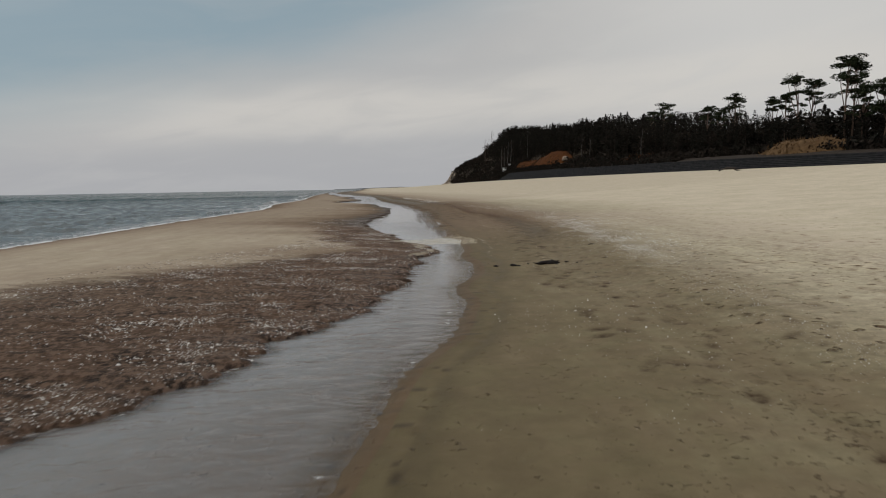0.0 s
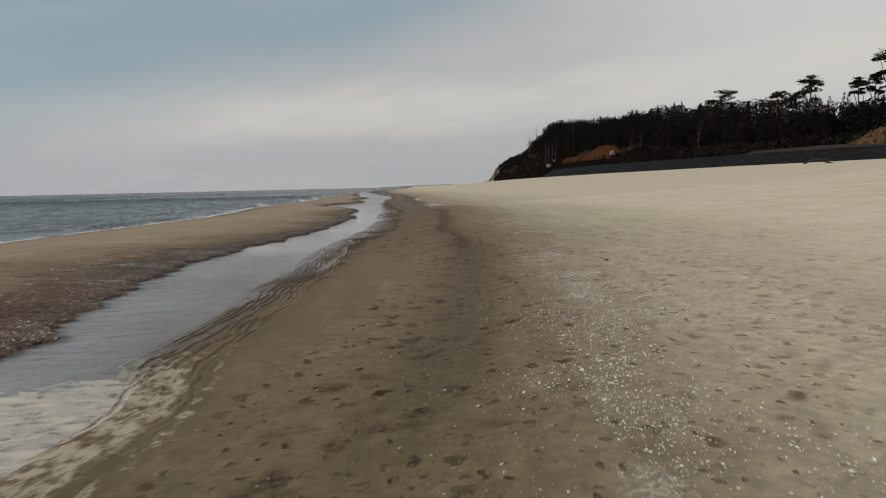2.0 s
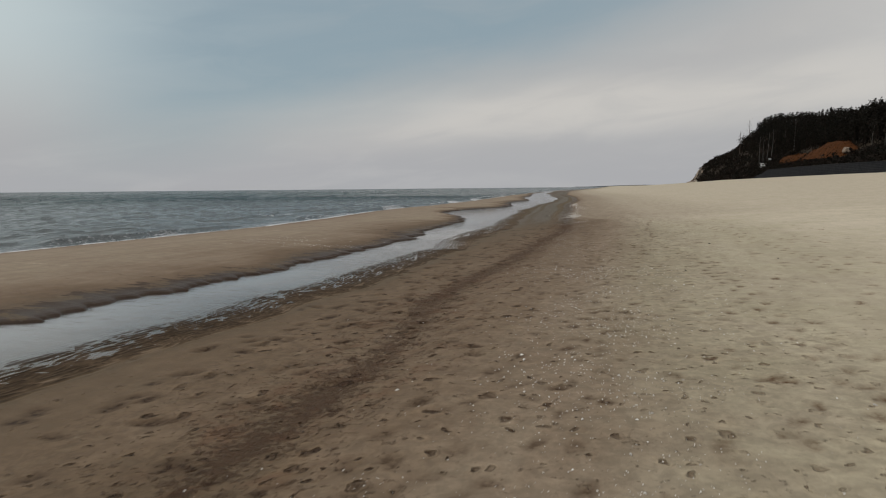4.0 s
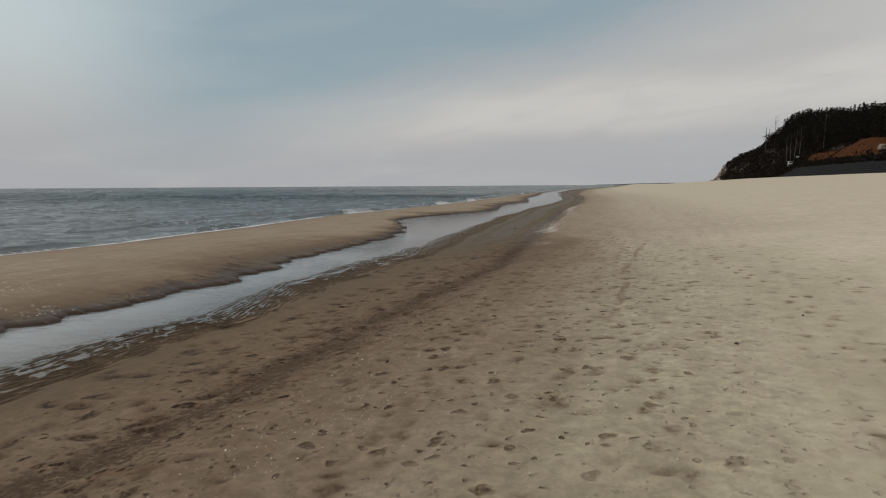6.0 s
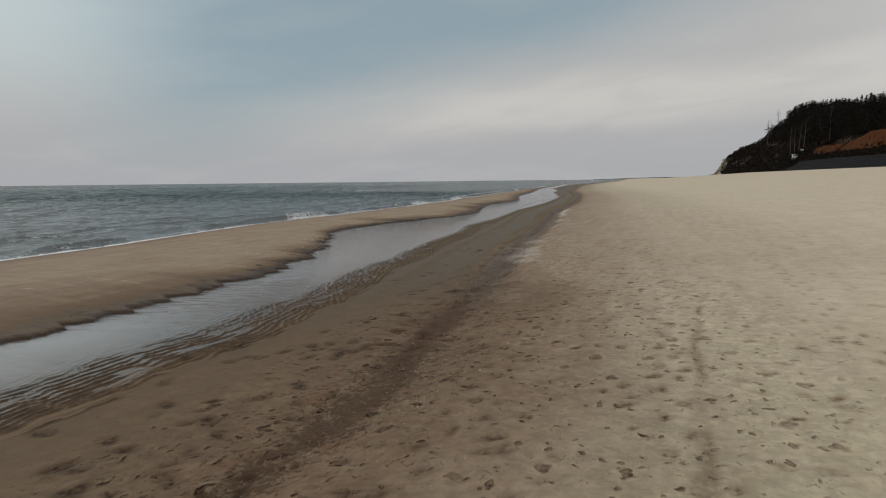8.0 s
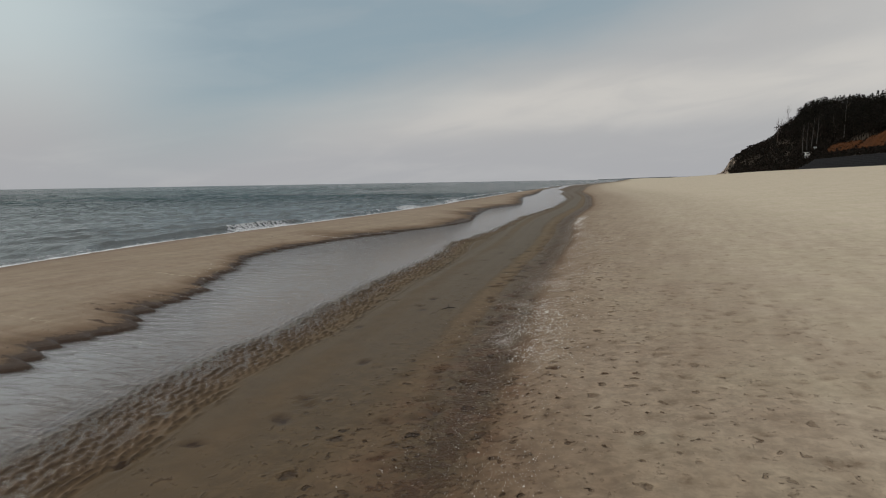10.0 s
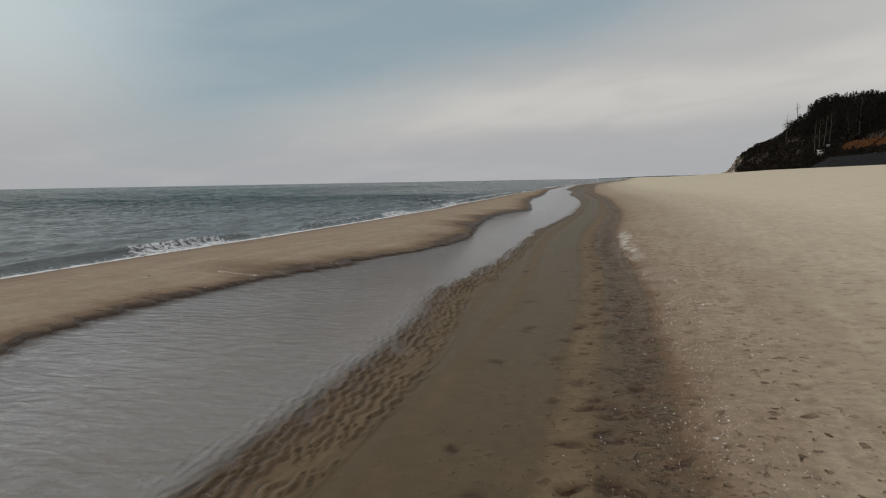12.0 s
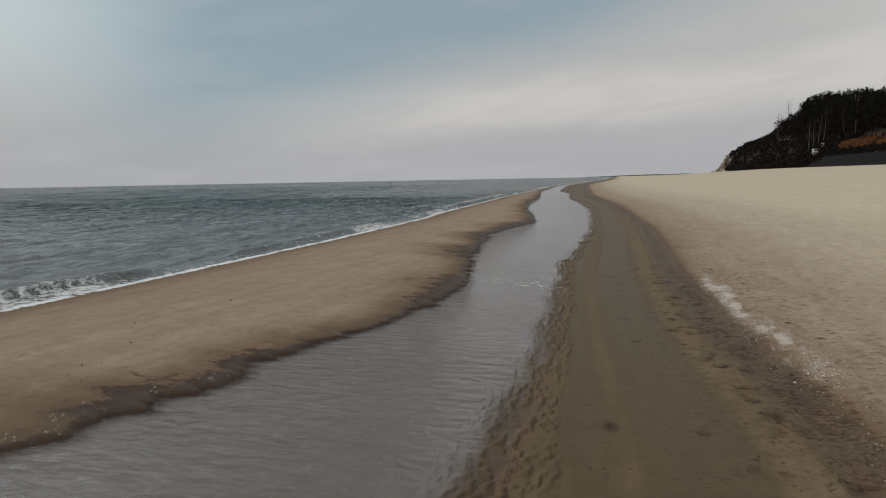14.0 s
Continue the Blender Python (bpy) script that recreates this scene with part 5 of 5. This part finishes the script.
def build_woodland():
    """The mass of dark conifers and scrub on the slope."""
    rng = np.random.default_rng(21)
    cards, kinds, stems, stem_kind = [], [], [], []
    n = 0
    spots = []
    for y0, y1, count in ((95, 200, 210), (200, 330, 300), (330, 480, 300), (480, 650, 330), (650, 850, 540)):
        for _ in range(count):
            y = rng.uniform(y0, y1)
            depth = abs(rng.normal(0, 22)) if rng.random() < 0.75 else rng.uniform(0, 75)
            edge = 34 - 8 * max(0.0, min(1.0, (y - 660) / 80)) + 38 * max(0.0, min(1.0, (y - 740) / 100))
            spots.append((CREST_X(y) + edge + depth + 3 * vnoise(np.array([y * 0.06]), np.array([1.0]))[0], y))
    for _ in range(150):
        y = rng.uniform(835, 905)
        spots.append((CREST_X(y) + rng.uniform(66, 92), y))
    for x, y in spots:
        z = ground_z(x, y) - 0.3
        near = y < 330
        h = rng.uniform(12, 19.5) * (0.66 if y < 290 else 1.0) + (1.5 if y > 600 else 0)
        h *= 1 - 0.62 * max(0.0, min(1.0, (y - 838) / 45)) * (1 - 0.6 * max(0.0, min(1.0, (x - CREST_X(y) - 48) / 20)))
        d = rng.random()
        if d < 0.5:  # spruce or young pine, foliage far down
            m = 240 if near else 110
            t = rng.uniform(0, 1, m) ** 0.8
            r = (1 - t) ** 0.8 * h * 0.16 + 0.15
            w = rng.uniform(0, 6.28, m)
            k = rng.uniform(0.35, 1, m)
            c = np.stack([x + r * k * np.cos(w), y + r * k * np.sin(w), z + h * (0.22 + 0.78 * t)], -1)
            cards.append(tufts(c, 0.42 if near else 0.72, rng, 0.5)), kinds.append(np.zeros(m, int))
        elif d < 0.82:  # pine with a high crown
            m = 220 if near else 105
            p = rng.normal(0, 1, (m, 3))
            p /= np.maximum(np.linalg.norm(p, axis=1)[:, None], 0.8)
            lift = np.where(rng.random(m) < 0.6, 0.88, rng.uniform(0.5, 0.85, m))
            c = np.stack([x + p[:, 0] * h * 0.15, y + p[:, 1] * h * 0.15, z + h * lift + p[:, 2] * h * 0.09], -1)
            cards.append(tufts(c, 0.40 if near else 0.70, rng, 0.6)), kinds.append(np.zeros(m, int))
        else:  # leafless crown
            m = 130 if near else 70
            p = rng.normal(0, 1, (m, 3))
            p /= np.maximum(np.linalg.norm(p, axis=1)[:, None], 0.6)
            c = np.stack([x + p[:, 0] * h * 0.17, y + p[:, 1] * h * 0.17, z + h * 0.72 + p[:, 2] * h * 0.26], -1)
            q = tufts(c, 0.9, rng, 1.6)
            mid = q.mean(1, keepdims=True)
            q = np.stack([q[:, 0], mid[:, 0] + (q[:, 1] - mid[:, 0]) * 0.22, q[:, 2], mid[:, 0] + (q[:, 3] - mid[:, 0]) * 0.22], 1)
            cards.append(q), kinds.append(np.full(m, 1))
        r = 0.011 * h
        lx, ly = rng.normal(0, 0.03 * h, 2)
        for k in range(4):
            a, b = k * math.pi / 2, (k + 1) * math.pi / 2
            p0 = np.array([[x + r * math.cos(a), y + r * math.sin(a), z], [x + r * math.cos(b), y + r * math.sin(b), z],
                           [x + lx + 0.5 * r * math.cos(b), y + ly + 0.5 * r * math.sin(b), z + h * 0.9], [x + lx + 0.5 * r * math.cos(a), y + ly + 0.5 * r * math.sin(a), z + h * 0.9]])
            stems.append(p0), stem_kind.append(3 if rng.random() < 0.06 and k == 0 else 2)
    # undergrowth along the foot of the wood and scrub over the headland slope
    foot = []
    for _ in range(1500):
        y = rng.uniform(95, 700)
        if 425 < y < 600 and rng.random() < 0.8:
            continue
        foot.append((CREST_X(y) + 25 + abs(rng.normal(0, 12)), y, rng.uniform(1.0, 3.4)))
    for _ in range(2300):
        y = rng.uniform(600, 1018)
        w = 26 * max(0.05, min(1.0, (1062 - y) / 110)) + 8
        out = rng.uniform(2, 12 + w * 1.5)
        if y > 930 and out < 15 and rng.random() < 0.85:
            continue
        if ((CREST_X(y) + out - 118) / 4.5) ** 2 + ((y - 622) / 14) ** 2 < 1:
            continue
        foot.append((CREST_X(y) + out, y, rng.uniform(2.2, 5.4) * min(1.0, 0.25 + (1040 - y) / 130)))
    for _ in range(900):
        y = rng.uniform(240, 640)
        foot.append((CREST_X(y) + rng.uniform(17.5, 25), y, rng.uniform(0.7, 1.7)))
    for _ in range(60):
        y = rng.uniform(586, 640)
        foot.append((CREST_X(y) + rng.uniform(5, 18), y, rng.uniform(1.5, 3.0)))
    for x, y, h in foot:
        z = ground_z(x, y) - 0.2
        m = 34
        p = rng.normal(0, 1, (m, 3))
        p /= np.maximum(np.linalg.norm(p, axis=1)[:, None], 0.8)
        c = np.stack([x + p[:, 0] * h * 0.6, y + p[:, 1] * h * 0.6, z + h * 0.45 + p[:, 2] * h * 0.5], -1)
        cards.append(tufts(c, 0.29 * h ** 0.6 + 0.23, rng, 1.2)), kinds.append(np.full(m, 1 if rng.random() < 0.7 else 0))
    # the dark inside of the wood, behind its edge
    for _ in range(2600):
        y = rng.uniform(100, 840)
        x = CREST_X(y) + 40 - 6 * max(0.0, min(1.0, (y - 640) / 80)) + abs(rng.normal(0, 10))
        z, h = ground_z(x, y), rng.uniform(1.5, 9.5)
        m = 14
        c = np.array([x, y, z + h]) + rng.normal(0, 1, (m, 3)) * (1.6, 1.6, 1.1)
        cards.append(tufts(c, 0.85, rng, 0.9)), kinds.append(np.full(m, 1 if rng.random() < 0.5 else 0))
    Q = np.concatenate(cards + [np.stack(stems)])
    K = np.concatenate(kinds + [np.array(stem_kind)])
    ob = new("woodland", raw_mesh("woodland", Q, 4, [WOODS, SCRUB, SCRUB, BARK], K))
    tagged(ob, "dense dark pine wood with leafless scrub on the coastal slope", "woodland", kind="stuff")


def build_cliff():
    """Bare pale earth where the headland drops to the beach."""
    a, b = np.meshgrid(np.linspace(0, 1, 40), np.linspace(0, 1, 70))
    Y = 925 + 128 * b
    X = CREST_X(Y) - 0.5 + a * (19 - 5 * b)
    bare = step(fbm(X * 0.16, Y * 0.05 + 4, 3) + 0.35 * (b - 0.5) - 0.35 * a, 0.28, 0.42)
    bare = bare * step(a, 0, 0.06) * (1 - step(a, 0.9, 1)) * step(b, 0, 0.05) * (1 - step(b, 0.93, 1))
    Z = land(X, Y) - 0.8 + 2.0 * bare + 0.7 * bare * (fbm(X * 0.5, Y * 0.3, 3) - 0.5)
    ob = grid_mesh("cliff_face", X - 86, Y - 1000, Z - 7, PALE)
    ob.location = (86, 1000, 7)
    tagged(ob, "bare pale sandy cliff at the headland tip", "cliff")


def build_tower():
    """White lifeguard tower at the foot of the slope."""
    x, y = 118.8, 632.0
    z = ground_z(x, y)
    top = new("lifeguard_tower")
    top.matrix_world = pose(x, y, z, 0, 0, 8) @ Matrix.Scale(0.9, 4)
    tagged(top, "white wooden lifeguard tower on posts below the wood", "tower")
    for a in (-1.4, 1.4):
        for b in (-1.2, 1.2):
            part("post", boxes("post", PAINT, (a - 0.1, a + 0.1, b - 0.1, b + 0.1, -1.0, 2.2), bevel=0.02), top)
    part("platform", boxes("platform", PAINT, (-2.0, 2.0, -1.7, 1.7, 2.2, 2.4), bevel=0.03), top)
    part("cabin", boxes("cabin", PAINT, (-1.5, 1.5, -1.2, 1.2, 2.4, 4.3), bevel=0.03), top)
    part("roof", boxes("roof", PAINT, (-2.2, 2.2, -1.8, 1.8, 4.3, 4.6), bevel=0.06), top)
    part("window", boxes("window", GLASS, (-1.0, 1.0, -1.24, -1.19, 3.0, 3.9)), top)
    part("railing", boxes("railing", PAINT, (-2.0, 2.0, -1.72, -1.66, 2.9, 3.0), (-2.0, -1.92, -1.72, -1.66, 2.4, 3.0), (1.92, 2.0, -1.72, -1.66, 2.4, 3.0)), top)
    part("ladder", boxes("ladder", PAINT, (-0.5, -0.42, -2.2, -1.7, 0.0, 2.3), (0.42, 0.5, -2.2, -1.7, 0.0, 2.3)), top)
    x, y = 124.7, 640.0
    z = ground_z(x, y)
    sign = new("notice_board")
    sign.matrix_world = pose(x, y, z, 0, 0, 10)
    tagged(sign, "small white notice board on two posts", "sign")
    for a in (-0.7, 0.7):
        part("post", boxes("post", PAINT, (a - 0.07, a + 0.07, -0.07, 0.07, -0.5, 22.0 - z), bevel=0.01), sign)
    part("board", boxes("board", PAINT, (-1.1, 1.1, -0.12, -0.06, 21.9 - z, 23.6 - z), bevel=0.02), sign)
    for x, y, h in ((105.7, 640, 4.0), (103.5, 640, 2.6)):
        ob = new("beach_post", boxes("beach_post", PAINT, (-0.22, 0.22, -0.22, 0.22, -0.5, h), bevel=0.05))
        ob.location = (x, y, ground_z(x, y))
        tagged(ob, "white marker post at the back of the beach", "post", "marker posts")


def build_far_coast():
    """The low dim shore on the horizon."""
    xs = np.linspace(-520, 380, 120)
    base = np.stack([xs, 4650 + 0 * xs, -3 + 0 * xs], -1)
    top = np.stack([xs, 4700 + 0 * xs, 3 + 9 * step(xs, -500, -100) * (0.7 + 0.5 * fbm(xs * 0.02, 0 * xs, 3))], -1)
    behind = np.stack([xs, 4790 + 0 * xs, -3 + 0 * xs], -1)
    G = np.stack([base, top, behind])
    ob = grid_mesh("far_shore", G[..., 0], G[..., 1], G[..., 2], FARLAND)
    tagged(ob, "low dim wooded shore on the horizon", "shore", kind="structure")


build_litter()
build_wrack()
build_branch()
build_pebbles()
build_revetment()
build_dune(132.9, 183, 9.4, 9, 22, 2.9, 3, soil=HEATH, grass=HAY)
build_dune(134.9, 312, 11.6, 8, 34, 2.6, 4)
build_dune(137, 522, 14.2, 12, 92, 10.0, 5, 3.6, 0.72)
build_dune(132, 585, 15.0, 9, 75, 5.2, 6)
for px, py, zt, sp, seed, n, lean in ((143.9, 184.3, 33.7, 4.4, 1, 10, 0.8), (147.4, 186.5, 32.6, 3.8, 2, 9, 0.5), (145.9, 209.9, 33.5, 3.6, 3, 9, -0.4), (151.9, 211.3, 32.3, 3.8, 4, 9, 0.3),
                                      (151.9, 225.4, 29.9, 3.0, 5, 8, 0.0), (151.9, 232.6, 30.0, 2.6, 6, 7, 0.2), (151.9, 258.3, 34.9, 4.0, 7, 10, 0.3), (151.9, 269.2, 30.7, 3.2, 8, 8, -0.3),
                                      (151.9, 280.5, 32.9, 3.6, 9, 8, 0.0), (151.9, 326.5, 40.1, 4.6, 10, 9, 0.0), (151.9, 341.7, 37.9, 4.0, 11, 8, 0.2), (141.9, 174.5, 25.5, 3.0, 12, 9, 0.2),
                                      (139.9, 165.6, 25.0, 3.2, 13, 9, 0.0), (140.9, 158, 26.0, 3.4, 14, 9, 0.3), (142.9, 150, 29.0, 3.6, 15, 9, 0.0), (144.9, 140, 30.0, 3.8, 16, 9, 0.0)):
    pine(px, py, zt, sp * 0.88, seed, n + 5, lean, 0.45 if py < 180 else 0.68)
bare_tree(138, 405, 12.0, 3, PALEBARK, "slender pale leafless birch before the dark wood", "birch", 0.16)
for x, y, h, seed, lean in ((118.6, 655, 25, 1, 1.0), (122, 657, 23, 2, 0.4), (124.7, 655, 25, 4, 1.2), (128, 656, 25, 5, 1.0), (135, 633, 19, 6, -0.9), (136, 611, 27, 7, 1.6), (137, 422, 13, 8, 0.8), (136, 312, 14, 9, 0.2)):
    bare_tree(x, y, h, seed, PALEBARK, "pale-trunked leafless tree at the edge of the wood", "birch", 0.13, 6, lean)
for x, y, h, seed in ((119.5, 802, 25, 11), (128, 806, 26, 12), (123.5, 812, 18, 13)):
    bare_tree(x, y, h, seed, TWIG, "dark leafless tree on the headland skyline", "bare_tree", 0.2, 9)
build_woodland()
build_cliff()
build_tower()
build_far_coast()
